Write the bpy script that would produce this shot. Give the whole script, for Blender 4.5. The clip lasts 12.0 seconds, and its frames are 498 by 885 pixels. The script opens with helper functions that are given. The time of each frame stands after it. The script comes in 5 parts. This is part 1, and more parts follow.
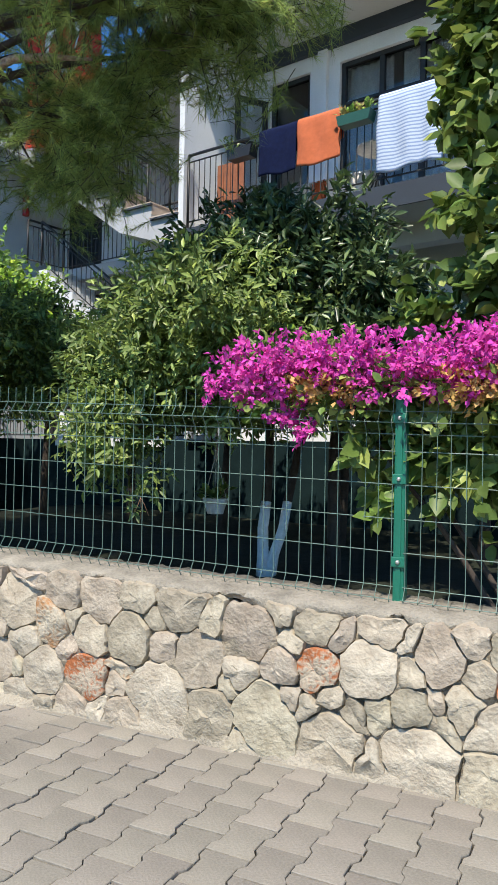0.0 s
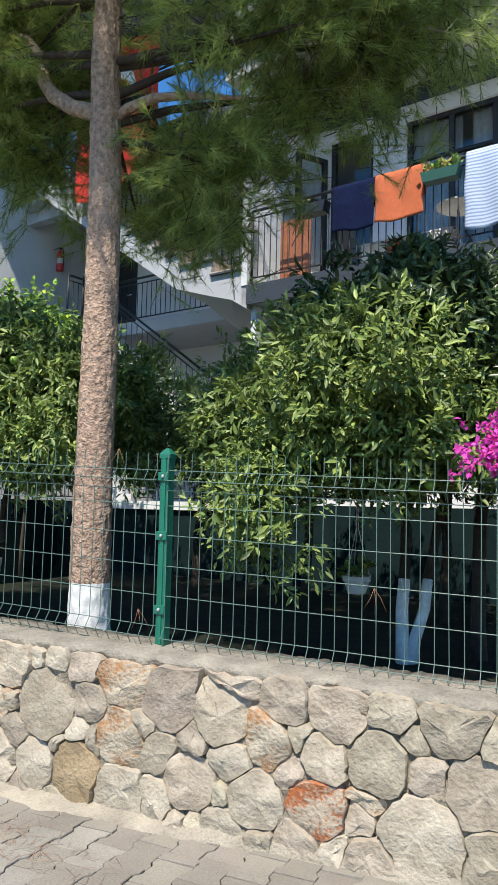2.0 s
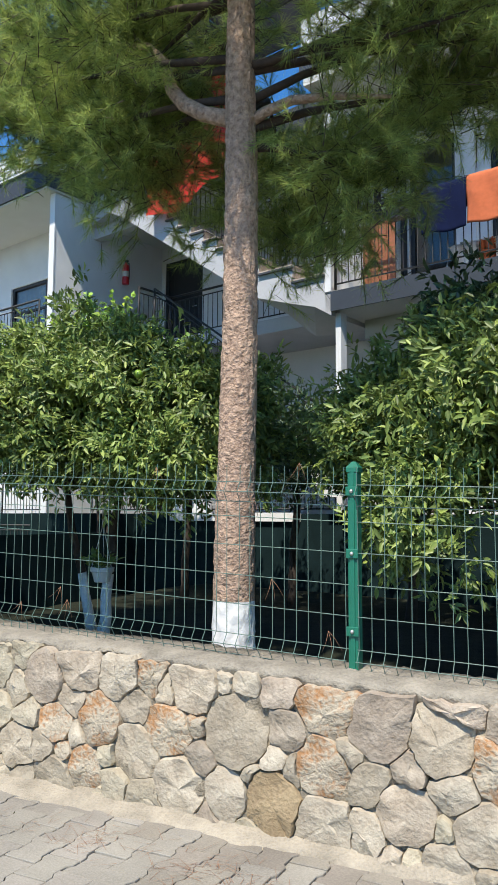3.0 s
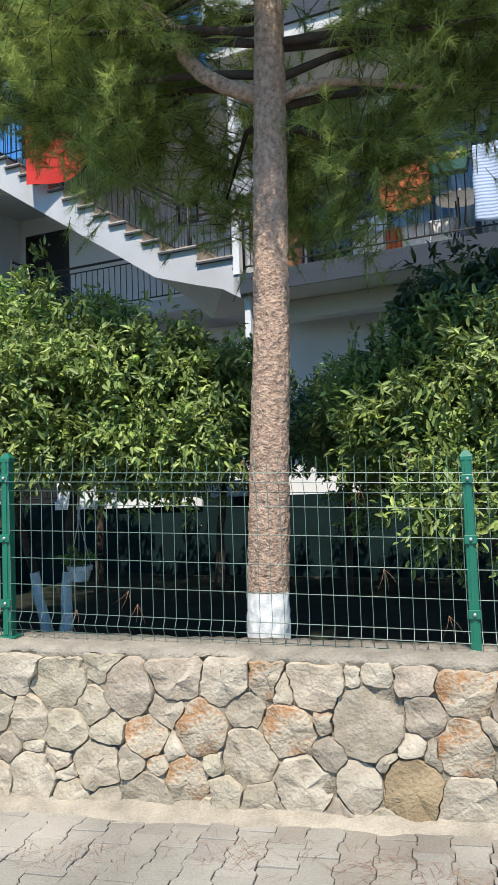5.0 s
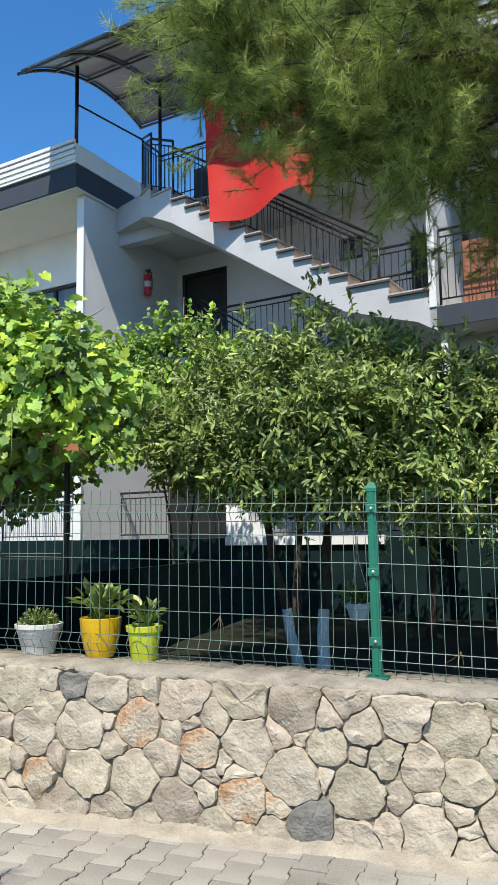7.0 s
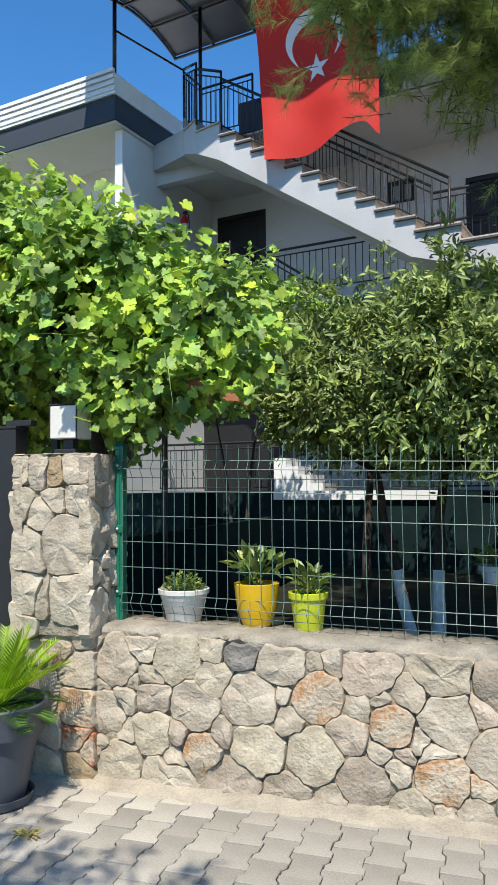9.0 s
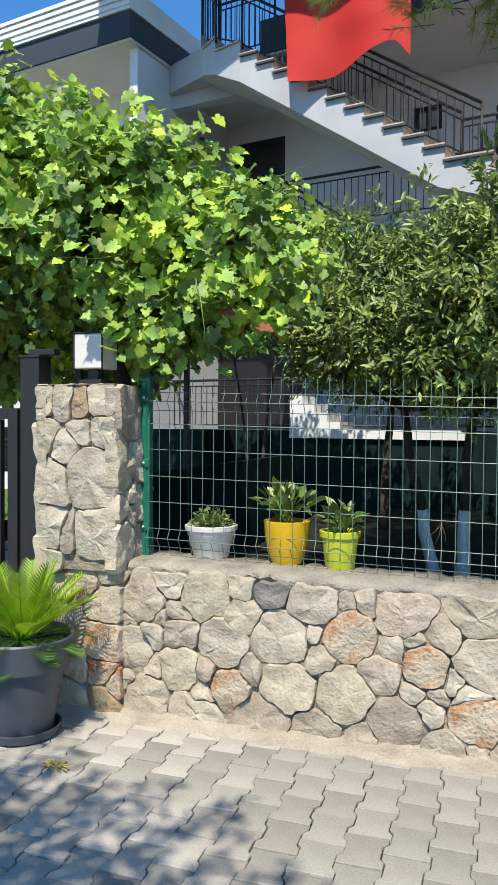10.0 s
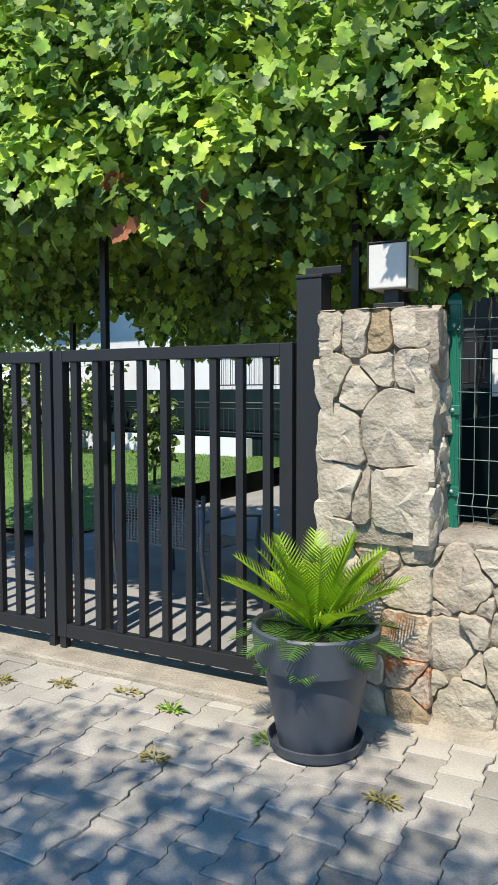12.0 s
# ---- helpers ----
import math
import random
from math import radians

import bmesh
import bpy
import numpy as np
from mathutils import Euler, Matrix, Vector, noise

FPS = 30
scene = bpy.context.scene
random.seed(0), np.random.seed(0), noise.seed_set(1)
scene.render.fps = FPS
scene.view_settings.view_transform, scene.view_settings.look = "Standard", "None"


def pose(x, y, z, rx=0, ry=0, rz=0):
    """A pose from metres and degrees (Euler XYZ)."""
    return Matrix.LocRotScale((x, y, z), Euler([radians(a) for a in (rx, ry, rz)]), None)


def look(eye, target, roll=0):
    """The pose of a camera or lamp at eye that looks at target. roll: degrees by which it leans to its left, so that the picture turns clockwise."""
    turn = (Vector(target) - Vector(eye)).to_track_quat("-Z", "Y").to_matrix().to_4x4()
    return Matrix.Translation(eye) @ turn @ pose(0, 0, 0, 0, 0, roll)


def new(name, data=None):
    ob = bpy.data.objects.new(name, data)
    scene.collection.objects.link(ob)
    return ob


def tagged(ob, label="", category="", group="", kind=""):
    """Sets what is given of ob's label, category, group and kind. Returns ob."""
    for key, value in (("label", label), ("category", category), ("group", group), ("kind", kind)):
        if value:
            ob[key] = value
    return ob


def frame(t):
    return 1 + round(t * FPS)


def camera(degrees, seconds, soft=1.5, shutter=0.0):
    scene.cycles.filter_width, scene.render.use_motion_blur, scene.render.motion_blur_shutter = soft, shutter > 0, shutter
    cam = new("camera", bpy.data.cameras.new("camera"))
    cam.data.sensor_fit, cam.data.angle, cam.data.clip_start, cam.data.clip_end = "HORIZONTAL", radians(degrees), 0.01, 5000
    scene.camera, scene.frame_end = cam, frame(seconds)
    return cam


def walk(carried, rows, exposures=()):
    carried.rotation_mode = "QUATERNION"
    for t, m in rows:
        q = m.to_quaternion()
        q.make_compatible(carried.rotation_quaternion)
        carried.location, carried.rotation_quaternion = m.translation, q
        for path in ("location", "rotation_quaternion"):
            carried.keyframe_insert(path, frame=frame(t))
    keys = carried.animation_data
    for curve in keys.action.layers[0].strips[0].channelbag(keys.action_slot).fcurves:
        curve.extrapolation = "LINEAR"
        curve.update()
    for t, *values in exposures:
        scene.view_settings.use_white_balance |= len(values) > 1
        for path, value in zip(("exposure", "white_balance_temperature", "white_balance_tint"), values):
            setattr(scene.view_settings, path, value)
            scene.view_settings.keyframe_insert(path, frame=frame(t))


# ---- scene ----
cam = camera(36.3, 12.0, 1.0)
PATH = [
    (0, (0.479, -0.06, 1.352), (-0.412, 1.73, 1.373), 1.1),
    (0.5, (0.138, -0.002, 1.404), (-0.851, 1.736, 1.457), 1.5),
    (1, (-0.215, 0.17, 1.42), (-1.262, 1.872, 1.509), 1.7),
    (1.5, (-0.495, 0.143, 1.44), (-1.433, 1.902, 1.602), 2.2),
    (2, (-0.839, -0.054, 1.428), (-1.688, 1.749, 1.602), 1.4),
    (2.5, (-1.234, -0.151, 1.429), (-2.168, 1.609, 1.606), 0.3),
    (3, (-1.576, -0.228, 1.456), (-2.506, 1.531, 1.65), 0.3),
    (3.2, (-1.704, -0.303, 1.444), (-2.573, 1.489, 1.628), 0.2),
    (4.8, (-2.862, -0.595, 1.533), (-3.308, 1.351, 1.646), -2.2),
    (5, (-3.015, -0.65, 1.547), (-3.469, 1.294, 1.68), -2.1),
    (5.5, (-3.443, -0.713, 1.533), (-3.975, 1.205, 1.729), -1.8),
    (6, (-3.883, -0.783, 1.557), (-4.504, 1.103, 1.797), -1.3),
    (6.5, (-4.262, -0.908, 1.566), (-4.912, 0.967, 1.811), -0.9),
    (7, (-4.627, -0.876, 1.551), (-5.268, 1.003, 1.792), -0.9),
    (7.5, (-5.004, -0.851, 1.577), (-5.631, 1.033, 1.814), -1.1),
    (7.7, (-5.154, -0.877, 1.566), (-5.774, 1.01, 1.805), -1.1),
    (9.3, (-5.815, -0.786, 1.612), (-6.43, 1.115, 1.679), -0.3),
    (9.5, (-5.852, -0.777, 1.598), (-6.471, 1.124, 1.633), -0.1),
    (10, (-5.922, -0.69, 1.586), (-6.553, 1.207, 1.539), 0.4),
    (10.5, (-6.105, -0.607, 1.573), (-6.747, 1.284, 1.467), 0.9),
    (11, (-6.387, -0.448, 1.569), (-7.095, 1.418, 1.435), 0.7),
    (11.5, (-6.697, -0.222, 1.488), (-7.581, 1.568, 1.381), 0.2),
    (12, (-7.031, -0.183, 1.445), (-7.981, 1.571, 1.313), -0.1),
]
walk(cam, [(t, look(eye, target, roll)) for t, eye, target, roll in PATH],
     exposures=[(0.0, 0.60, 6650, 10), (12.0, 0.60, 6650, 10)])

# ---- world and light ----
SUN_TO = Vector((-0.13, 0.99, 0)).normalized()      # way the light travels over the ground
SUN_EL = radians(56.5)
world = bpy.data.worlds.new("sky")
scene.world = world
world.use_nodes = True
wn = world.node_tree
sky = wn.nodes.new("ShaderNodeTexSky")
sky.sky_type = "NISHITA"
sky.altitude = 600
sky.sun_disc = False
sky.sun_elevation = SUN_EL
sky.sun_rotation = math.atan2(-SUN_TO.x, -SUN_TO.y)
sky.air_density, sky.dust_density, sky.ozone_density = 1.0, 0.0, 4.0
deep = wn.nodes.new("ShaderNodeHueSaturation")
deep.inputs["Saturation"].default_value = 1.26
wn.links.new(sky.outputs[0], deep.inputs["Color"])
wn.links.new(deep.outputs[0], wn.nodes["Background"].inputs[0])
wn.nodes["Background"].inputs[1].default_value = 0.15
sun_data = bpy.data.lights.new("sun", "SUN")
sun_data.energy, sun_data.angle, sun_data.color = 4.7, radians(0.6), (1.0, 0.93, 0.81)
sun_ob = new("sun", sun_data)
sun_ob.matrix_world = look((0, 0, 30), Vector((0, 0, 30)) + SUN_TO * math.cos(SUN_EL) - Vector((0, 0, math.sin(SUN_EL))))


# ---- materials ----
def material(name, base, rough=0.8, metal=0.0, var=0.25, scale=8.0, bump=0.3, fine=60.0, dark=None, spec=0.5,
             per_object=0.0, per_island=0.0, hue=0.0, translucent=0.0, distance=0.01, alt=None, alt_share=0.3, edge=(0.32, 0.68)):
    """Procedural surface: two scales of noise on the colour, fine relief, and variation from piece to piece."""
    m = bpy.data.materials.new(name)
    m.use_nodes = True
    n, l = m.node_tree.nodes, m.node_tree.links
    b = n["Principled BSDF"]
    b.inputs["Roughness"].default_value, b.inputs["Metallic"].default_value = rough, metal
    b.inputs["Specular IOR Level"].default_value = spec
    co = n.new("ShaderNodeTexCoord")
    big, small = n.new("ShaderNodeTexNoise"), n.new("ShaderNodeTexNoise")
    big.inputs["Scale"].default_value, small.inputs["Scale"].default_value = scale, fine
    big.inputs["Detail"].default_value, small.inputs["Detail"].default_value = 5, 4
    l.new(co.outputs["Object"], big.inputs["Vector"])
    l.new(co.outputs["Object"], small.inputs["Vector"])
    ramp = n.new("ShaderNodeValToRGB")
    dk = dark or tuple(c * (1 - var) for c in base)
    lt = tuple(min(1, c * (1 + var * 0.6)) for c in base)
    ramp.color_ramp.elements[0].position, ramp.color_ramp.elements[1].position = edge
    ramp.color_ramp.elements[0].color, ramp.color_ramp.elements[1].color = (*dk, 1), (*lt, 1)
    mix = n.new("ShaderNodeMath")
    mix.operation = "MULTIPLY_ADD"
    mix.inputs[1].default_value, mix.inputs[2].default_value = 0.35, 0.0
    l.new(small.outputs[0], mix.inputs[0])
    add = n.new("ShaderNodeMath")
    add.operation = "MULTIPLY_ADD"
    add.inputs[1].default_value = 0.65
    l.new(big.outputs[0], add.inputs[0])
    l.new(mix.outputs[0], add.inputs[2])
    l.new(add.outputs[0], ramp.inputs[0])
    col = ramp.outputs[0]
    if per_object or per_island or hue:
        if per_island:
            src = n.new("ShaderNodeNewGeometry").outputs["Random Per Island"]
        else:
            src = n.new("ShaderNodeObjectInfo").outputs["Random"]
        hs = n.new("ShaderNodeHueSaturation")
        mr = n.new("ShaderNodeMapRange")
        k = per_object or per_island
        mr.inputs[3].default_value, mr.inputs[4].default_value = 1 - k, 1 + k
        l.new(src, mr.inputs[0])
        l.new(mr.outputs[0], hs.inputs["Value"])
        if hue:
            wh = n.new("ShaderNodeTexWhiteNoise")
            wh.noise_dimensions = "1D"
            l.new(src, wh.inputs["W"])
            mh = n.new("ShaderNodeMapRange")
            mh.inputs[3].default_value, mh.inputs[4].default_value = 0.5 - hue, 0.5 + hue
            l.new(wh.outputs[0], mh.inputs[0])
            l.new(mh.outputs[0], hs.inputs["Hue"])
        l.new(col, hs.inputs["Color"])
        col = hs.outputs[0]
    if alt:
        isl = n.new("ShaderNodeNewGeometry").outputs["Random Per Island"]
        w2 = n.new("ShaderNodeTexWhiteNoise")
        w2.noise_dimensions = "1D"
        l.new(isl, w2.inputs["W"])
        ma = n.new("ShaderNodeMapRange")
        ma.inputs[1].default_value, ma.inputs[2].default_value = 1 - alt_share, 1.0
        l.new(w2.outputs[0], ma.inputs[0])
        mc = n.new("ShaderNodeMix")
        mc.data_type = "RGBA"
        mc.inputs[7].default_value = (*alt, 1)
        l.new(ma.outputs[0], mc.inputs[0])
        l.new(col, mc.inputs[6])
        col = mc.outputs[2]
    l.new(col, b.inputs["Base Color"])
    if bump:
        bm_ = n.new("ShaderNodeBump")
        bm_.inputs["Strength"].default_value, bm_.inputs["Distance"].default_value = bump, distance
        l.new(add.outputs[0], bm_.inputs["Height"])
        l.new(bm_.outputs[0], b.inputs["Normal"])
    if translucent:
        tr, mx = n.new("ShaderNodeBsdfTranslucent"), n.new("ShaderNodeMixShader")
        mx.inputs[0].default_value = translucent
        l.new(col, tr.inputs[0])
        l.new(b.outputs[0], mx.inputs[1])
        l.new(tr.outputs[0], mx.inputs[2])
        l.new(mx.outputs[0], n["Material Output"].inputs[0])
    return m


M = {
    "stone": material("stone", (0.372, 0.328, 0.257), 0.92, var=0.30, scale=11, fine=60, bump=0.8, per_object=0.17, hue=0.014, distance=0.028, dark=(0.265, 0.22, 0.16)),
    "stone_orange": material("stone_orange", (0.345, 0.30, 0.23), 0.92, var=0.3, scale=7, fine=60, bump=1.0, dark=(0.34, 0.175, 0.075), per_object=0.12, distance=0.03, edge=(0.40, 0.54)),
    "stone_red": material("stone_red", (0.345, 0.29, 0.22), 0.92, var=0.3, scale=5, fine=60, bump=0.9, dark=(0.36, 0.115, 0.04), distance=0.03, edge=(0.46, 0.55)),
    "stone_brown": material("stone_brown", (0.31, 0.24, 0.145), 0.9, var=0.35, scale=9, fine=60, bump=0.9, dark=(0.21, 0.15, 0.085), distance=0.03),
    "stone_grey": material("stone_grey", (0.19, 0.18, 0.16), 0.9, var=0.25, scale=9, fine=60, bump=0.8, distance=0.03),
    "stone_pale": material("stone_pale", (0.43, 0.388, 0.312), 0.92, var=0.22, scale=11, fine=60, bump=0.8, per_object=0.1, distance=0.028, dark=(0.33, 0.275, 0.205)),
    "mortar": material("mortar", (0.26, 0.225, 0.17), 0.95, var=0.45, scale=16, fine=80, bump=1.0, distance=0.03),
    "cap": material("cap_concrete", (0.285, 0.258, 0.21), 0.95, var=0.42, scale=7, fine=70, bump=1.0, distance=0.035),
    "joint": material("joint_sand", (0.10, 0.085, 0.065), 0.95, var=0.4, scale=12, fine=90),
    "dust": material("sandy_mortar", (0.345, 0.305, 0.24), 0.95, var=0.36, scale=6, fine=80, bump=1.0, distance=0.03),
    # soil is far darker than earth: the garden's shade is in its colour
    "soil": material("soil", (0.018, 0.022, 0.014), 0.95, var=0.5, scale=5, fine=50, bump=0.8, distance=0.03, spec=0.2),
    "wire": material("green_wire", (0.10, 0.17, 0.14), 0.45, var=0.15, scale=3, bump=0.05),
    "post": material("green_post", (0.008, 0.135, 0.085), 0.4, var=0.15, scale=4, bump=0.05),
    "steel": material("galvanised_bolt", (0.6, 0.6, 0.58), 0.4, 0.8, bump=0.1),
    "white": material("white_paint", (0.66, 0.675, 0.69), 0.85, var=0.12, scale=1.5, fine=40, bump=0.15),
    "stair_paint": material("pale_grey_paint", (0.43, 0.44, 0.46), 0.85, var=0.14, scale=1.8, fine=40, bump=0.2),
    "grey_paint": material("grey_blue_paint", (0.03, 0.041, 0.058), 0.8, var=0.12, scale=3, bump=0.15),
    # near-black colour that puts deep shade into plain walls
    "painted_shade": material("painted_shade", (0.010, 0.021, 0.023), 1.0, var=0.3, scale=3, bump=0.2, spec=0.03),
    "drive": material("drive_concrete", (0.27, 0.262, 0.25), 0.9, var=0.25, scale=2, fine=80, bump=0.4),
    "laundry": material("white_laundry", (0.75, 0.72, 0.70), 0.95, var=0.15, scale=9, bump=0.4),
    "litter": material("dry_needles", (0.26, 0.14, 0.08), 0.9, var=0.3, scale=9, bump=0),
    "trough": material("dark_green_plastic", (0.012, 0.075, 0.055), 0.5, var=0.1, bump=0.05),
    "mesh_grey": material("grey_wire_mesh", (0.20, 0.21, 0.22), 0.5, 0.3, var=0.15, scale=5, bump=0.05),
    "soffit": material("soffit_paint", (0.55, 0.55, 0.53), 0.9, var=0.08, scale=2, bump=0.1),
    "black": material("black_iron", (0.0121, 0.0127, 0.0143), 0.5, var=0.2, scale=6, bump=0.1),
    "redwood": material("red_wood", (0.28, 0.10, 0.045), 0.55, var=0.3, scale=12, bump=0.2),
    "glass": material("window_glass", (0.10, 0.115, 0.13), 0.06, var=0.3, scale=1.2, bump=0, spec=0.8),
    "curtain": material("curtain", (0.6, 0.58, 0.55), 0.9, var=0.2, scale=14, bump=0.2),
    "tread": material("stone_tread", (0.45, 0.37, 0.30), 0.6, var=0.2, scale=8, bump=0.2),
    "nosing": material("dark_nosing", (0.05, 0.052, 0.058), 0.5, var=0.1, bump=0.1),
    "flag_red": material("flag_cloth", (0.60, 0.022, 0.014), 0.75, var=0.08, scale=30, fine=400, bump=0.15, translucent=0.25),
    "flag_white": material("flag_white_cloth", (0.8, 0.8, 0.8), 0.8, var=0.05, bump=0.1, translucent=0.2),
    "towel_blue": material("navy_towel", (0.005, 0.010, 0.042), 0.95, var=0.3, scale=20, fine=300, bump=0.6, spec=0.15),
    "towel_orange": material("orange_towel", (0.58, 0.15, 0.06), 0.95, var=0.12, scale=20, fine=300, bump=0.6, translucent=0.1),
    "bark": material("pine_bark", (0.49, 0.345, 0.255), 0.95, var=0.4, scale=30, fine=70, bump=1.0, dark=(0.21, 0.14, 0.10), distance=0.035),
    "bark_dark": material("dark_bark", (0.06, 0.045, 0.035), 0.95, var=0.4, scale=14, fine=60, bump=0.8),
    "limewash": material("limewash", (0.80, 0.80, 0.78), 0.9, var=0.18, scale=18, fine=60, bump=0.7),
    "needle": material("pine_needle", (0.36, 0.45, 0.13), 0.55, var=0.3, scale=4.5, fine=14, bump=0, per_island=0.3, hue=0.012, translucent=0.52, alt=(0.60, 0.64, 0.17), alt_share=0.25, dark=(0.16, 0.235, 0.07), edge=(0.40, 0.60)),
    "citrus": material("citrus_leaf", (0.165, 0.24, 0.066), 0.46, var=0.3, scale=1.2, bump=0, per_island=0.42, hue=0.012, translucent=0.3, alt=(0.38, 0.47, 0.115), alt_share=0.40),
    # leaf of the darker tall tree; on the house row it paints shade
    "dark_shaded_citrus": material("dark_shaded_citrus_leaf", (0.062, 0.108, 0.042), 0.35, var=0.3, scale=1.4, bump=0, per_island=0.4, hue=0.012, translucent=0.22, alt=(0.24, 0.32, 0.12), alt_share=0.22),
    "broad": material("lemon_leaf", (0.115, 0.185, 0.04), 0.4, var=0.3, scale=1.5, bump=0, per_island=0.35, hue=0.015, translucent=0.3, alt=(0.38, 0.44, 0.11), alt_share=0.3),
    "vine": material("vine_leaf", (0.29, 0.44, 0.065), 0.48, var=0.35, scale=2.3, fine=9, bump=0, per_island=0.35, hue=0.014, translucent=0.30, alt=(0.54, 0.68, 0.07), alt_share=0.14, spec=0.3, dark=(0.12, 0.215, 0.065), edge=(0.43, 0.58)),
    "vine_old": material("dry_vine_leaf", (0.30, 0.12, 0.05), 0.8, var=0.3, scale=1.5, bump=0, per_island=0.3, hue=0.03, translucent=0.3),
    "bract": material("bougainvillea_bract", (0.70, 0.075, 0.46), 0.6, var=0.2, scale=6, bump=0, per_island=0.35, hue=0.015, translucent=0.35),
    "bract_old": material("faded_bract", (0.62, 0.38, 0.13), 0.7, var=0.2, scale=6, bump=0, per_island=0.25, hue=0.02, translucent=0.3),
    "fruit": material("green_fruit", (0.22, 0.36, 0.05), 0.4, var=0.15, scale=10, fine=200, bump=0.2),
    "cycad": material("cycad_leaf", (0.31, 0.50, 0.02), 0.4, var=0.2, scale=5, bump=0, translucent=0.38, per_island=0.25),
    "cycad_old": material("cycad_old_leaf", (0.10, 0.21, 0.04), 0.45, var=0.25, scale=5, bump=0, translucent=0.25, per_island=0.2),
    "planter": material("grey_plastic", (0.06, 0.07, 0.085), 0.5, var=0.1, scale=4, bump=0.05),
    "pot_white": material("white_glaze", (0.60, 0.59, 0.56), 0.45, var=0.08, scale=5, bump=0.1),
    "pot_yellow": material("yellow_glaze", (0.56, 0.35, 0.012), 0.25, var=0.12, scale=8, bump=0.05),
    "pot_lime": material("lime_plastic", (0.44, 0.50, 0.03), 0.4, var=0.08, scale=5, bump=0.05),
    "grass": material("lawn", (0.085, 0.17, 0.025), 0.8, var=0.35, scale=3, fine=80, bump=0.3),
    "dry": material("dry_weed", (0.32, 0.28, 0.10), 0.9, var=0.3, scale=20, bump=0, translucent=0.2),
    "red_metal": material("red_enamel", (0.55, 0.02, 0.025), 0.3, var=0.08, bump=0.0),
    "canopy": material("canopy_sheet", (0.10, 0.098, 0.092), 0.35, var=0.15, scale=2, bump=0.05, translucent=0.22),
}

pane = M["glass"].node_tree.nodes["Principled BSDF"]
for link in list(pane.inputs["Base Color"].links):
    M["glass"].node_tree.links.remove(link)
pane.inputs["Base Color"].default_value = (0.75, 0.8, 0.82, 1)
pane.inputs["Transmission Weight"].default_value, pane.inputs["Roughness"].default_value, pane.inputs["IOR"].default_value = 1.0, 0.01, 1.45

# ---- builders ----
def mesh_ob(name, verts, faces, mat, parent=None, smooth=False, label=""):
    me = bpy.data.meshes.new(name)
    me.from_pydata([tuple(v) for v in verts], [], [tuple(f) for f in faces])
    me.materials.append(mat)
    if smooth:
        me.shade_smooth()
    me.update()
    ob = new(name, me)
    ob.parent = parent
    if label:
        ob["label"] = label
    return ob


def part(name, bm, mat, parent=None, label="", smooth=False):
    me = bpy.data.meshes.new(name)
    bmesh.ops.recalc_face_normals(bm, faces=bm.faces)
    bm.to_mesh(me)
    bm.free()
    me.materials.append(mat)
    if smooth:
        me.shade_smooth()
    ob = new(name, me)
    ob.parent = parent
    if label:
        ob["label"] = label
    return ob


def thing(name, m, label, category, group="", kind=""):
    e = new(name)
    e.matrix_world = m
    e.empty_display_size = 0.1
    return tagged(e, label, category, group, kind)


def add_box(bm, lo, hi, bevel=0.0):
    g = bmesh.ops.create_cube(bm, size=1.0)
    for v in g["verts"]:
        v.co = Vector([lo[i] + (v.co[i] + 0.5) * (hi[i] - lo[i]) for i in range(3)])
    if bevel:
        es = list({e for v in g["verts"] for e in v.link_edges})
        bmesh.ops.bevel(bm, geom=es, offset=bevel, segments=2, affect="EDGES", profile=0.5)
    return bm


def box(name, lo, hi, mat, parent=None, bevel=0.0, label=""):
    return part(name, add_box(bmesh.new(), lo, hi, bevel), mat, parent, label)


def prism(name, poly, depth, mat, parent=None, axes="xz", label=""):
    """A flat outline in the plane of two axes, pushed from depth[0] to depth[1] along the third."""
    third = ({0, 1, 2} - {"xyz".index(a) for a in axes}).pop()
    i, j = ("xyz".index(a) for a in axes)
    vs = []
    for d in depth:
        for p in poly:
            v = [0, 0, 0]
            v[i], v[j], v[third] = p[0], p[1], d
            vs.append(v)
    k = len(poly)
    fs = [tuple(range(k)), tuple(range(2 * k - 1, k - 1, -1))] + [(a, a + k, (a + 1) % k + k, (a + 1) % k) for a in range(k)]
    bm = bmesh.new()
    bv = [bm.verts.new(v) for v in vs]
    for f in fs:
        bm.faces.new([bv[q] for q in f])
    return part(name, bm, mat, parent, label)


def tube_mesh(points, radii, sides=6):
    vs, fs = [], []
    pts = [Vector(p) for p in points]
    side = None
    for i, p in enumerate(pts):
        d = (pts[min(i + 1, len(pts) - 1)] - pts[max(i - 1, 0)]).normalized()
        if side is None:
            side = d.orthogonal().normalized()
        side = (side - d * side.dot(d)).normalized()
        up = d.cross(side)
        r = radii[i] if hasattr(radii, "__len__") else radii
        for k in range(sides):
            a = 2 * math.pi * k / sides
            vs.append(p + (side * math.cos(a) + up * math.sin(a)) * r)
    for i in range(len(pts) - 1):
        for k in range(sides):
            fs.append((i * sides + k, i * sides + (k + 1) % sides, (i + 1) * sides + (k + 1) % sides, (i + 1) * sides + k))
    fs.append(tuple(range(sides - 1, -1, -1)))
    fs.append(tuple((len(pts) - 1) * sides + k for k in range(sides)))
    return vs, fs


def tube(name, points, radii, mat, parent=None, sides=6, smooth=True, label=""):
    vs, fs = tube_mesh(points, radii, sides)
    return mesh_ob(name, vs, fs, mat, parent, smooth, label)


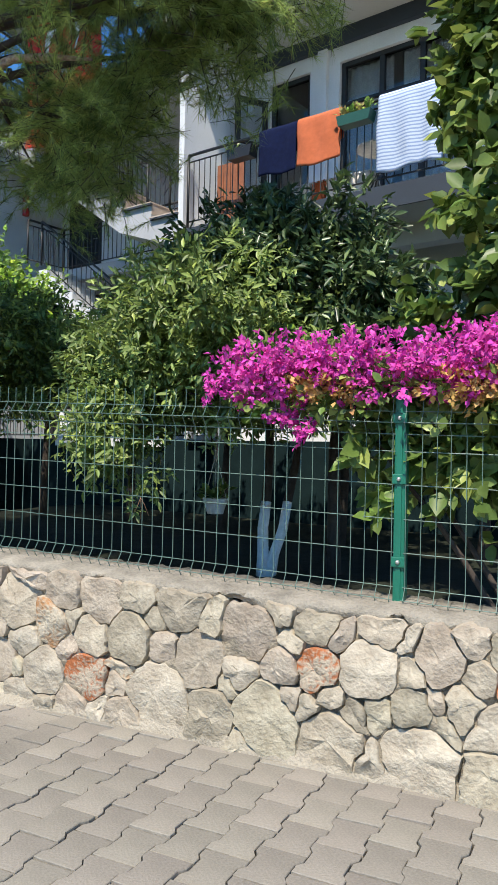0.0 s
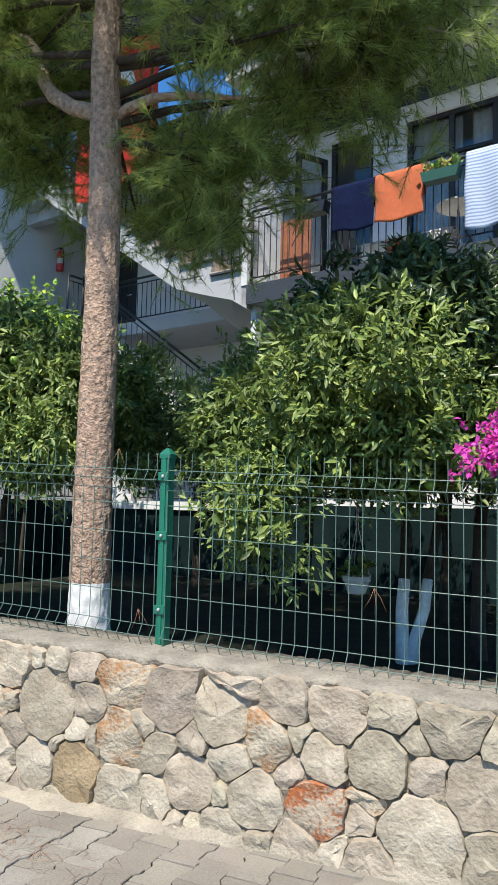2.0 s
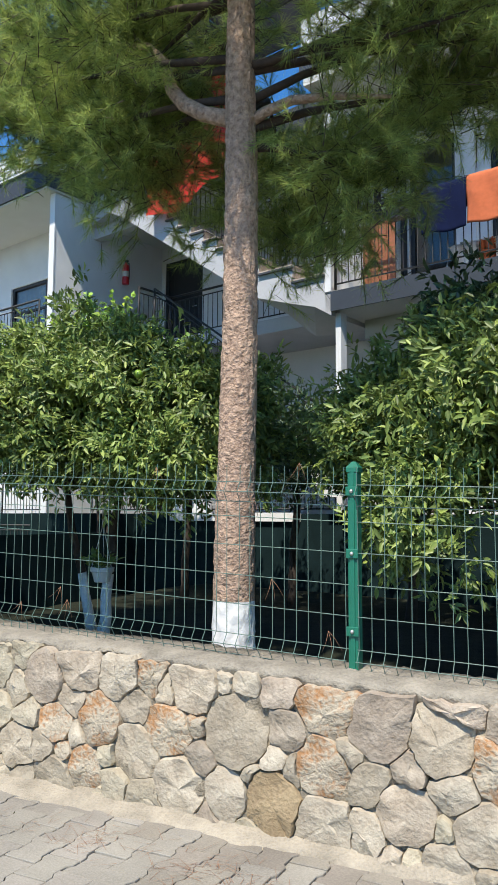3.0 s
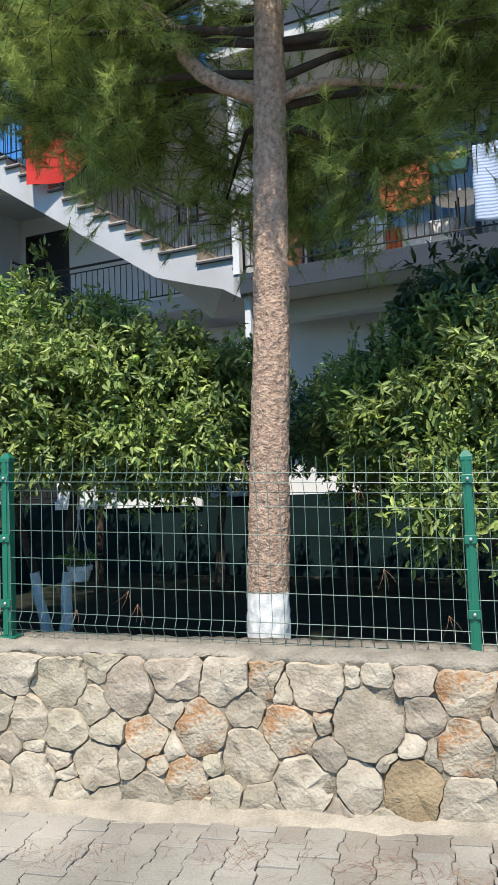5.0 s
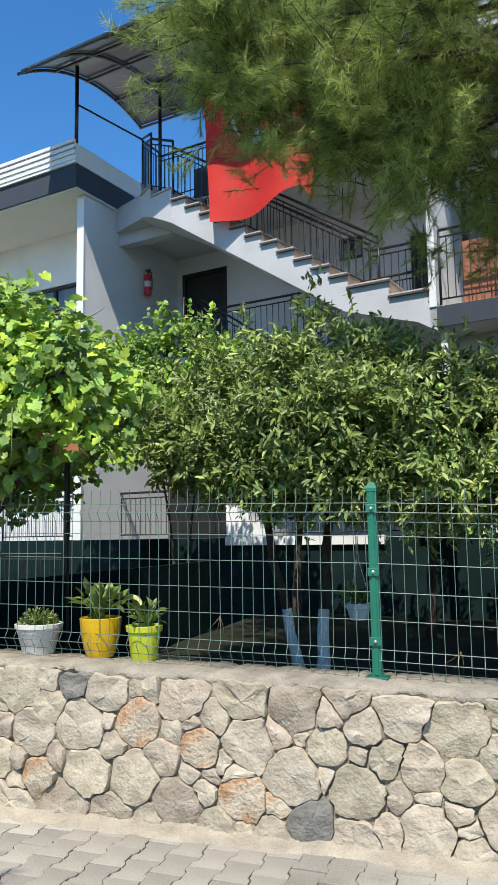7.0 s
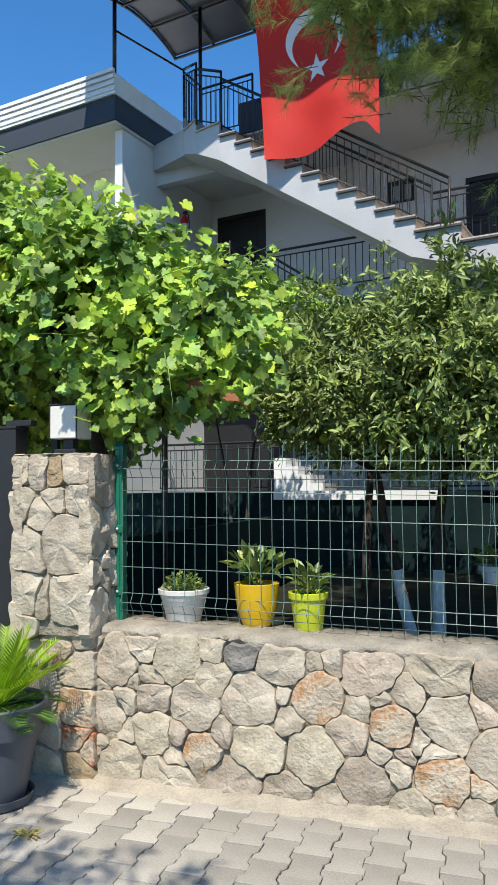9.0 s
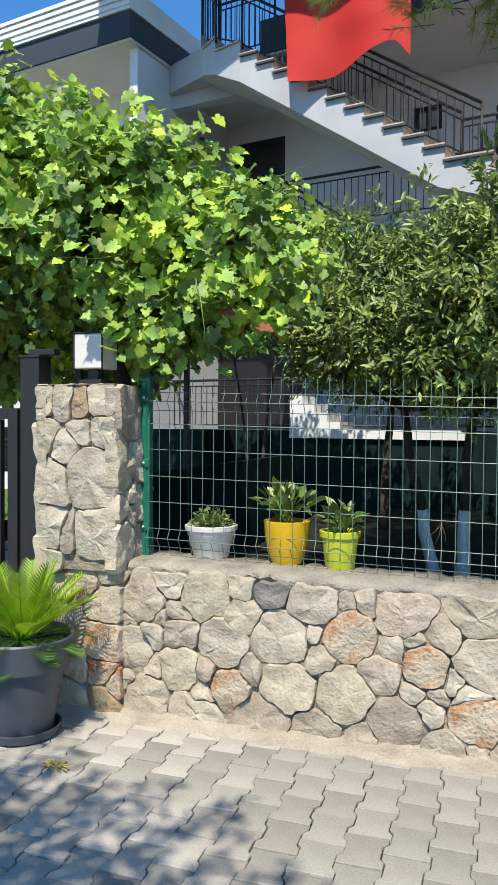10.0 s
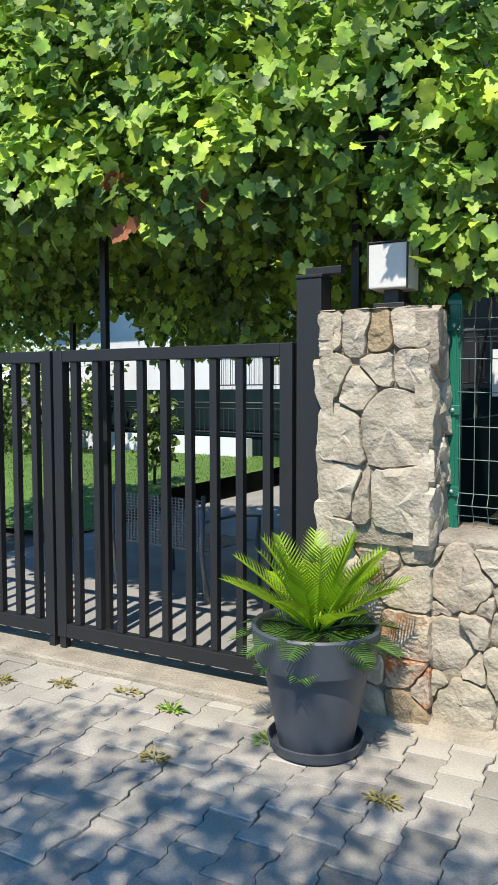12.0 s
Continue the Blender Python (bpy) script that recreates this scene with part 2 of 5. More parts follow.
def tubes(name, runs, mat, parent=None, sides=5, label=""):
    vs, fs = [], []
    for pts, r in runs:
        v, f = tube_mesh(pts, r, sides)
        o = len(vs)
        vs += v
        fs += [tuple(q + o for q in g) for g in f]
    return mesh_ob(name, vs, fs, mat, parent, True, label)


def lathe(name, profile, mat, parent=None, seg=32, label=""):
    """Profile rows (radius, z) from the outside bottom to the inside bottom."""
    vs, fs = [], []
    for r, z in profile:
        for k in range(seg):
            a = 2 * math.pi * k / seg
            vs.append((r * math.cos(a), r * math.sin(a), z))
    for i in range(len(profile) - 1):
        for k in range(seg):
            fs.append((i * seg + k, i * seg + (k + 1) % seg, (i + 1) * seg + (k + 1) % seg, (i + 1) * seg + k))
    fs.append(tuple(range(seg - 1, -1, -1)))
    fs.append(tuple((len(profile) - 1) * seg + k for k in range(seg)))
    ob = mesh_ob(name, vs, fs, mat, parent, False, label)
    ob.data.shade_smooth()
    ob.data.set_sharp_from_angle(angle=radians(40))
    return ob


rng = np.random.default_rng(7)


def unit(a):
    return a / np.maximum(np.linalg.norm(a, axis=-1, keepdims=True), 1e-9)


def scatter(name, template, faces, pos, along, up, size, mat, parent=None, label="", kind="", width=None):
    """One mesh of many leaves: each a copy of the template (x across, y along, z up), turned and sized."""
    T = np.array(template, float)
    y = unit(along)
    x = unit(np.cross(y, up))
    z = np.cross(x, y)
    s = size[:, None, None]
    w = s if width is None else width[:, None, None]
    V = pos[:, None, :] + w * T[None, :, 0:1] * x[:, None, :] + s * T[None, :, 1:2] * y[:, None, :] + s * T[None, :, 2:3] * z[:, None, :]
    n, k = len(pos), len(T)
    F = np.concatenate([np.array(f) for f in faces])
    lens = np.array([len(f) for f in faces])
    loops = (F[None, :] + (np.arange(n) * k)[:, None]).ravel()
    starts = np.concatenate([[0], np.cumsum(np.tile(lens, n))[:-1]])
    me = bpy.data.meshes.new(name)
    me.vertices.add(n * k)
    me.vertices.foreach_set("co", V.ravel())
    me.loops.add(len(loops))
    me.loops.foreach_set("vertex_index", loops.astype(np.int32))
    me.polygons.add(n * len(faces))
    me.polygons.foreach_set("loop_start", starts.astype(np.int32))
    me.update(calc_edges=True)
    me.validate()
    me.materials.append(mat)
    ob = new(name, me)
    ob.parent = parent
    return tagged(ob, label, "", "", kind)


# leaf outlines
LANCE = [(0, 0, 0), (-0.15, 0.3, 0.06), (-0.14, 0.65, 0.05), (0, 1, -0.08), (0.14, 0.65, 0.05), (0.15, 0.3, 0.06), (0, 0.35, -0.02), (0, 0.7, -0.03)]
LANCE_F = [(0, 3, 2, 1), (0, 5, 4, 3)]
OVAL = [(0, 0, 0), (-0.3, 0.25, 0.07), (-0.3, 0.6, 0.06), (0, 1, -0.1), (0.3, 0.6, 0.06), (0.3, 0.25, 0.07), (0, 0.3, -0.02), (0, 0.65, -0.04)]
LOBED = [(0, 0.1, 0), (0, 0.45, -0.05), (0, 0.75, -0.05)]
LOBE_RIM = [(0.10, -0.10, 0.02), (0.33, -0.12, 0.08), (0.46, 0.06, 0.13), (0.37, 0.20, 0.07), (0.55, 0.34, 0.10), (0.53, 0.52, 0.05), (0.36, 0.57, 0.04), (0.33, 0.77, 0.02), (0.17, 0.87, -0.02)]
LOBED += LOBE_RIM + [(0, 1.03, -0.14)] + [(-a, b, c) for a, b, c in LOBE_RIM]
LOBED_F = [(0, 3, 4, 5), (0, 5, 6), (0, 6, 1), (1, 6, 7, 8), (1, 8, 9), (1, 9, 2), (2, 9, 10, 11), (2, 11, 12)]
LOBED_F += [tuple({k: k for k in (0, 1, 2, 12)}.get(v, v + 10) for v in f)[::-1] for f in LOBED_F]
BRACT = [(0, 0, 0), (-0.34, 0.45, 0.14), (0, 1, 0.05), (0.34, 0.45, 0.14)]
BRACT_F = [(0, 2, 1), (0, 3, 2)]


LANCE, OVAL = LANCE[:6], OVAL[:6]


def blob_points(blobs, n, shell=0.35, rough=0.18, seed=0):
    """Points near the skin of a union of ellipsoids (centre, radii), uneven, with the outward way at each."""
    r = np.random.default_rng(seed)
    area = np.array([b[1][0] * b[1][1] + b[1][1] * b[1][2] + b[1][0] * b[1][2] for b in blobs])
    which = r.choice(len(blobs), n * 2, p=area / area.sum())
    C = np.array([b[0] for b in blobs], float)
    R = np.array([b[1] for b in blobs], float)
    d = unit(r.normal(size=(n * 2, 3)))
    lump = 1 + rough * (np.sin(d[:, 0] * 7 + which * 1.7) * np.sin(d[:, 1] * 6 + which) + np.sin(d[:, 2] * 9 + which * 2.3) * 0.6)
    depth = 1 - shell * r.random(n * 2) ** 1.6 + 0.10 * (r.random(n * 2) > 0.9) * r.random(n * 2)
    P = C[which] + d * R[which] * (lump * depth)[:, None]
    keep = np.ones(n * 2, bool)
    for c, q in zip(C, R):
        keep &= (((P - c) / q) ** 2).sum(1) > (1 - shell * 1.15) ** 2 * 0.9
    P, d = P[keep][:n], d[keep][:n]
    return P, d, r


def crown(name, blobs, twigs, per, size, mat, parent, template=LANCE, faces=LANCE_F, spread=0.1, droop=0.4, seed=1, shell=0.35, rough=0.18, label="", up_bias=0.3, toss=0.45, clump=1, loose=0.09):
    """Leaves set round the tips of twigs over the crown's skin, the twigs gathered in clumps."""
    P, d, r = blob_points(blobs, twigs // clump, shell, rough, seed)
    if clump > 1:
        P, d = np.repeat(P, clump, 0), np.repeat(d, clump, 0)
        P = P + r.normal(size=P.shape) * loose
    axis = unit(d + r.normal(size=d.shape) * 0.5 + np.array([0, 0, up_bias - droop]))
    n = len(P)
    t = r.random((n, per))
    base = P[:, None, :] + axis[:, None, :] * ((t - 0.3) * spread * 2)[..., None] + r.normal(size=(n, per, 3)) * spread * 0.25
    way = unit(axis[:, None, :] * 0.7 + r.normal(size=(n, per, 3)) * 0.65 + np.array([0, 0, -droop * 0.5]))
    upv = unit(d[:, None, :] * 0.5 + np.array([0.1, -0.45, 0.75]) + r.normal(size=(n, per, 3)) * toss)
    s = size * (0.6 + 0.6 * r.random(n * per))
    return scatter(name, template, faces, base.reshape(-1, 3), way.reshape(-1, 3), upv.reshape(-1, 3), s, mat, parent, label, "stuff")


# ---- ground and setting ----
def wall_top(x):
    return 0.69 - 0.0185 * x


def grid_sheet(name, x0, x1, y0, y1, nx, ny, height, mat, label, category):
    vs = [(x0 + (x1 - x0) * i / nx, y0 + (y1 - y0) * j / ny, height(x0 + (x1 - x0) * i / nx, y0 + (y1 - y0) * j / ny)) for j in range(ny + 1) for i in range(nx + 1)]
    fs = [(j * (nx + 1) + i, j * (nx + 1) + i + 1, (j + 1) * (nx + 1) + i + 1, (j + 1) * (nx + 1) + i) for j in range(ny) for i in range(nx)]
    return tagged(mesh_ob(name, vs, fs, mat, None, True), label, category, "", "structure")


tagged(mesh_ob("ground", [(-400, -400, -0.055), (400, -400, -0.055), (400, 600, -0.055), (-400, 600, -0.055)], [(0, 1, 2, 3)], M["joint"]),
       "sandy joint bed under the paving stones", "ground", "", "structure")
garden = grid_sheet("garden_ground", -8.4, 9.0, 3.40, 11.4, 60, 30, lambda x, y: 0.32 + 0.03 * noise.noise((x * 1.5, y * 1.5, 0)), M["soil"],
                    "bare garden soil behind the stone wall, coloured near-black for its shade", "soil")
pavement = thing("pavement", Matrix(), "grey interlocking concrete paving stones of the street", "pavement", "", "structure")

# stone retaining wall: core, cap, stones further down
stone_wall = thing("wall_front", Matrix(), "pale rubble stone retaining wall with mortar joints", "wall", "", "structure")
X0, X1 = -8.42, 2.4


def ragged_wall(name, y_front, mat, parent):
    nx, nz = 420, 30
    vs, fs = [], []
    for j in range(nz + 1):
        for i in range(nx + 1):
            x = X0 + (X1 - X0) * i / nx
            z = -0.05 + (wall_top(x) - 0.02) * j / nz
            vs.append((x, y_front + 0.022 * noise.noise((x * 5, z * 5, 3)) + 0.020 * noise.noise((x * 17, z * 17, 3)) + 0.02 * max(0.0, noise.noise((x * 9, z * 9, 8))), z))
    for j in range(nz):
        for i in range(nx):
            a = j * (nx + 1) + i
            fs.append((a, a + 1, a + nx + 2, a + nx + 1))
    return mesh_ob(name, vs, fs, mat, parent, True)


ragged_wall("mortar_bed", 3.019, M["mortar"], stone_wall)
# cast concrete cap with an uneven front lip
vs, fs, nx = [], [], 520
for i in range(nx + 1):
    x = X0 + (X1 - X0) * i / nx
    z = wall_top(x)
    lip = 0.016 * noise.noise((x * 5, 1, 0)) + 0.020 * noise.noise((x * 17, 2, 0))
    low = 0.035 + 0.04 * noise.noise((x * 4, 7, 0)) + 0.03 * noise.noise((x * 13, 7, 0))
    for y, dz in ((3.04, -low - 0.03), (3.022 + lip * 0.6, -low), (3.02 + lip * 0.8, -0.02), (3.045 + lip, -0.001), (3.10, 0.008), (3.24, 0.012), (3.42, 0.0), (3.43, -0.25)):
        vs.append((x, y, z + dz + 0.007 * noise.noise((x * 9, y * 9, 5)) + 0.011 * noise.noise((x * 27, y * 27, 5))))
for i in range(nx):
    for k in range(7):
        a = i * 8 + k
        fs.append((a, a + 8, a + 9, a + 1))
mesh_ob("cap", vs, fs, M["cap"], stone_wall, True, "rough grey concrete cap")
box("wall_core", (X0, 3.06, -0.05), (X1, 3.42, 0.60), M["mortar"], stone_wall)
# added wall, coloured near-black in place of the deep shade there
box("added_shade_wall", (-8.46, 3.45, -0.05), (-8.38, 8.4, 1.22), M["painted_shade"], stone_wall)
# sandy fillet at the foot of the wall
vs, fs, nx = [], [], 220
for i in range(nx + 1):
    x = X0 + (X1 - X0) * i / nx
    w = (0.10 + 0.06 * noise.noise((x * 2.1, 3, 0)) + 0.03 * noise.noise((x * 9, 3, 0))) * max(0.15, min(1.3, (-1.9 - x) * 0.9))
    for f, h in ((1.05, -0.03), (0.75, 0.006), (0.3, 0.022), (-0.45, 0.055)):
        vs.append((x, 3.0 - w * f, h + 0.010 * noise.noise((x * 14, f * 5, 9))))
for i in range(nx):
    for k in range(3):
        a = i * 4 + k
        fs.append((a, a + 4, a + 5, a + 1))
mesh_ob("foot_fillet", vs, fs, M["dust"], stone_wall, True, "sandy mortar fillet")

# ---- gate pillar ----
pillar = thing("wall_pillar", Matrix(), "square gate pillar of pale squared rubble stone", "pillar", "", "structure")
box("core", (-8.33, 2.93, 0.79), (-7.88, 3.32, 1.80), M["mortar"], pillar)
box("core_foot", (-8.33, 2.975, -0.05), (-7.88, 3.32, 0.79), M["mortar"], pillar)


# ---- fence ----
def fence_post(x, y, z, top, label):
    t = thing("fence_post", pose(x, y, z), label, "post", "green fence posts")
    h = top - z
    bm = add_box(bmesh.new(), (-0.025, -0.03, 0), (0.025, 0.03, h - 0.035), 0.005)
    add_box(bm, (-0.010, -0.036, 0.02), (0.010, -0.029, h - 0.05))
    part("post", bm, M["post"], t)
    bm = bmesh.new()
    bmesh.ops.create_cone(bm, cap_ends=True, segments=4, radius1=0.046, radius2=0.012, depth=0.03, matrix=Matrix.Translation((0, 0, h - 0.012)) @ Matrix.Rotation(radians(45), 4, "Z"))
    add_box(bm, (-0.031, -0.034, h - 0.05), (0.031, 0.034, h - 0.027), 0.003)
    part("cap", bm, M["post"], t)
    box("base_plate", (-0.06, -0.05, 0.0), (0.06, 0.05, 0.010), M["post"], t, 0.002)
    for cz in (0.19, 0.55, h - 0.14):
        c = box("clip", (-0.030, -0.044, cz - 0.022), (0.030, -0.030, cz + 0.022), M["post"], t, 0.003)
        bm = bmesh.new()
        bmesh.ops.create_uvsphere(bm, u_segments=8, v_segments=6, radius=0.010, matrix=Matrix.Translation((0, -0.046, cz)))
        part("bolt", bm, M["steel"], c, "", True)
    return t


POSTS = [(-7.835, 0.815, 1.875), (-5.33, 0.795, 1.82), (-2.83, 0.735, 1.718), (-0.405, 0.69, 1.645), (2.09, 0.65, 1.60)]
for px, pz, pt in POSTS:
    fence_post(px, 3.225, pz, pt, "green powder-coated square fence post with a pointed cap")
FY = 3.19
wire_h = 1.0
# one upright wire with two outward folds
prof = [(0, 0.0), (0, 0.035), (-0.035, 0.085), (0, 0.135), (0, 0.80), (-0.035, 0.85), (0, 0.90), (0, 0.985)]
vw, vf = tube_mesh([(0, y, z) for y, z in prof], 0.0020, 4)
v_mesh = bpy.data.meshes.new("upright_wire")
v_mesh.from_pydata([tuple(v) for v in vw], [], vf)
v_mesh.materials.append(M["wire"])
hw, hf = tube_mesh([(-0.5, 0, 0), (0.5, 0, 0)], 0.0022, 5)
h_mesh = bpy.data.meshes.new("level_wire")
h_mesh.from_pydata([tuple(v) for v in hw], [], hf)
h_mesh.materials.append(M["wire"])
LEVELS = [(0.035, 0.004), (0.085, -0.032), (0.135, 0.004), (0.285, 0.004), (0.43, 0.004), (0.58, 0.004), (0.725, 0.004), (0.80, 0.004), (0.85, -0.032), (0.90, 0.004)]
rnd = random.Random(3)
for (xa, za, ta), (xb, zb, tb) in zip(POSTS[:-1], POSTS[1:]):
    panel = thing("wire_fence", pose(xa, FY, ta - 0.025 - 0.985), "green welded wire mesh fence panel with folded ribs", "fence", "fence panels")
    L, drop = xb - xa, tb - ta
    n = 39
    for i in range(n):
        f = (i + 0.5) / n
        o = new("upright_wire", v_mesh)
        o.parent = panel
        o.matrix_basis = pose(L * f + rnd.uniform(-1, 1) * 0.001, 0, drop * f, rnd.uniform(-0.3, 0.3), rnd.uniform(-0.4, 0.4), 0)
    for z, y in LEVELS:
        o = new("level_wire", h_mesh)
        o.parent = panel
        o.matrix_basis = pose(L / 2, y, drop / 2 + z, 0, math.degrees(-math.atan2(drop, L)), 0) @ Matrix.Diagonal((L - 0.04, 1, 1, 1))


# ---- house ----
house = thing("house", pose(-5.42, 9.49, 0, 0, 0, -11), "white rendered two-storey house with grey-blue bands and an outside stair", "house")


def hbox(name, lo, hi, mat, label="", bevel=0.0, parent=None):
    return box(name, lo, hi, mat, parent or house, bevel, label)


def window(name, a0, a1, z0, z1, b, cols, rails, curtain=False, depth=0.08):
    w = new(name)
    w.parent = house
    w.matrix_basis = pose(0, 0, 0)
    for lo, hi in (((a0, b, z0), (a0 + 0.07, b + depth, z1)), ((a1 - 0.07, b, z0), (a1, b + depth, z1)), ((a0 + 0.07, b, z1 - 0.07), (a1 - 0.07, b + depth, z1)), ((a0 + 0.07, b, z0), (a1 - 0.07, b + depth, z0 + 0.07))):
        box("frame", lo, hi, M["black"], w, 0.006)
    for c in cols:
        box("mullion", (c - 0.04, b + 0.005, z0 + 0.07), (c + 0.04, b + depth - 0.005, z1 - 0.07), M["black"], w, 0.006)
    for r in rails:
        box("transom", (a0 + 0.07, b + 0.012, r - 0.025), (a1 - 0.07, b + depth - 0.012, r + 0.025), M["black"], w, 0.005)
    p = box("pane", (a0 + 0.05, b + 0.045, z0 + 0.05), (a1 - 0.05, b + 0.055, z1 - 0.05), M["glass"], w)
    p.visible_shadow = False
    if curtain:
        n = int((a1 - a0) / 0.03)
        for s0, s1 in ((0.0, 0.42), (0.5, 1.0)):
            vs, fs = [], []
            m0, m1 = int(n * s0), int(n * s1)
            for i in range(m0, m1 + 1):
                a = a0 + (a1 - a0) * i / n
                y = b + 0.16 + 0.025 * math.sin(i * 1.7) + 0.012 * math.sin(i * 0.6)
                vs += [(a, y, z0 + 0.1), (a, y, z1 - 0.05)]
            fs = [(2 * i, 2 * i + 2, 2 * i + 3, 2 * i + 1) for i in range(m1 - m0)]
            mesh_ob("curtain", vs, fs, M["curtain"], w, True)
    return w


# main block and its balcony
WB = 1.45
for lo, hi in (((-0.1, WB, 0.6), (0.47, WB + 0.25, 7.6)), ((0.47, WB, 7.17), (1.23, WB + 0.25, 7.6)), ((1.23, WB, 0.6), (1.75, WB + 0.25, 7.6)), ((1.75, WB, 7.17), (3.62, WB + 0.25, 7.6)),
               ((3.62, WB, 0.6), (9.0, WB + 0.25, 7.6)), ((0.47, WB, 0.6), (1.23, WB + 0.25, 4.70)), ((1.75, WB, 0.6), (3.62, WB + 0.25, 4.70))):
    hbox("wall", lo, hi, M["white"])
hbox("wall", (-0.10, -0.02, 4.60), (0.0, WB, 7.6), M["white"])
hbox("wall", (-0.22, WB + 0.001, 4.60), (-0.10, WB + 0.25, 7.6), M["white"])
hbox("wall", (-0.22, WB + 0.25, 0.6), (-0.02, 6.0, 7.6), M["white"])
hbox("wall", (-0.02, 5.8, 0.6), (9.0, 6.0, 7.6), M["white"])
hbox("wall", (8.8, WB + 0.25, 0.6), (9.0, 5.8, 7.6), M["white"])
hbox("pilaster", (1.40, WB - 0.07, 4.70), (1.56, WB, 7.40), M["white"])
hbox("beam", (-0.02, WB - 0.10, 7.40), (9.0, WB, 7.62), M["grey_paint"])
hbox("roof_slab", (-0.3, -0.25, 7.62), (9.2, 6.2, 7.80), M["soffit"])
hbox("roof_slab", (-4.6, 1.0, 7.62), (-0.302, 6.2, 7.80), M["soffit"])
hbox("roof_band", (-4.62, 0.96, 7.66), (-0.345, 1.0, 8.2), M["grey_paint"])
hbox("roof_band", (-0.34, -0.30, 7.80), (9.2, -0.20, 8.20), M["grey_paint"])
hbox("parapet", (-0.32, -0.28, 8.20), (9.2, -0.16, 8.62), M["white"])
hbox("balcony_slab", (-0.10, 0.0, 4.33), (9.0, WB, 4.60), M["soffit"])
hbox("balcony_band", (0.002, -0.03, 4.31), (9.0, -0.003, 4.59), M["grey_paint"])
hbox("column", (0.003, 0.10, 1.505), (0.09, 0.25, 4.31), M["white"])
hbox("column", (4.6, 0.02, 1.505), (4.85, 0.25, 4.32), M["white"])
hbox("soffit_beam", (0.1, 0.75, 4.05), (9.0, 1.0, 4.328), M["soffit"])
window("window", 1.75, 3.62, 4.72, 7.17, WB + 0.06, (2.42, 3.05), (6.55,), True)
window("balcony_door", 0.47, 1.23, 4.72, 7.17, WB + 0.06, (), (6.4,))
d = window("folded_shutter", -0.55, 0.0, 4.9, 6.9, 0, (), (6.2,))
d.matrix_basis = pose(0.46, WB - 0.03, 0, 0, 0, 65)
for k in range(4):
    hbox("wooden_board", (0.25 + k * 0.13, 0.45, 4.605), (0.37 + k * 0.13, 0.48, 5.62), M["redwood"], "", 0.004)


def railing(name, a0, a1, z0, z1, b, step=0.105, parent=None, slope=0.0, label="black iron railing"):
    r = new(name)
    r.parent = parent or house
    r["label"] = label
    n = max(1, int(round((a1 - a0) / step)))
    for zz, w in ((z1, 0.022), (z1 - 0.10, 0.012), (z0 + 0.08, 0.012)):
        tube("rail", [(a0, b, zz), (a1, b, zz + slope * (a1 - a0))], w, M["black"], r, 6)
    vs2, fs2 = tube_mesh([(0, 0, 0), (0, 0, z1 - 0.10 - z0 - 0.08)], 0.008, 5)
    me = bpy.data.meshes.new("baluster")
    me.from_pydata([tuple(v) for v in vs2], [], fs2)
    me.materials.append(M["black"])
    for i in range(n + 1):
        a = a0 + (a1 - a0) * i / n
        o = new("baluster", me)
        o.parent = r
        o.location = (a, b, z0 + 0.08 + slope * (a - a0))
    for a in (a0, a1):
        tube("rail_post", [(a, b, z0 + slope * (a - a0)), (a, b, z1 + slope * (a - a0))], 0.02, M["black"], r, 6)
    return r


railing("balcony_railing", 0.05, 5.6, 4.62, 5.68, 0.03)

# recess behind the stair
RB = 2.95
for lo, hi in (((-6.395, RB, 0.6), (-6.28, RB + 0.2, 7.62)), ((-6.28, RB, 7.10), (-5.15, RB + 0.2, 7.62)), ((-5.15, RB, 0.6), (-2.65, RB + 0.2, 7.62)), ((-2.65, RB, 0.6), (-2.15, RB + 0.2, 6.68)), ((-2.65, RB, 7.12), (-2.15, RB + 0.2, 7.62)),
               ((-2.15, RB, 0.6), (-1.25, RB + 0.2, 7.62)), ((-1.25, RB, 6.9), (-0.5, RB + 0.2, 7.62)), ((-0.5, RB, 0.6), (-0.22, RB + 0.2, 7.62)), ((-6.28, RB, 0.6), (-5.15, RB + 0.2, 4.98)), ((-1.25, RB, 0.6), (-0.5, RB + 0.2, 4.98))):
    hbox("wall", lo, hi, M["white"])
for a0, a1, top in ((-6.28, -5.15, 7.10), (-1.25, -0.5, 6.9)):
    dr = new("door")
    dr.parent = house
    dr["label"] = "black panelled entrance door"
    for lo, hi in (((a0, RB + 0.02, 4.865), (a0 + 0.08, RB + 0.14, top)), ((a1 - 0.08, RB + 0.02, 4.865), (a1, RB + 0.14, top)), ((a0 + 0.08, RB + 0.02, top - 0.08), (a1 - 0.08, RB + 0.14, top))):
        box("frame", lo, hi, M["black"], dr, 0.005)
    box("leaf", (a0 + 0.08, RB + 0.07, 4.865), (a1 - 0.08, RB + 0.12, top - 0.08), M["black"], dr, 0.004)
    for z0, z1 in ((5.15, 5.85), (5.98, 6.85 if top > 7 else 6.7)):
        box("panel", (a0 + 0.22, RB + 0.055, z0), (a1 - 0.22, RB + 0.07, z1), M["black"], dr, 0.008)
    tube("handle", [(a1 - 0.2, RB + 0.04, 6.0), (a1 - 0.32, RB + 0.04, 6.0)], 0.011, M["steel"], dr)
window("vent_window", -2.65, -2.15, 6.68, 7.12, RB + 0.04, (-2.4,), ())
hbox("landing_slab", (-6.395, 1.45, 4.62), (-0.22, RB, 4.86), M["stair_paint"])
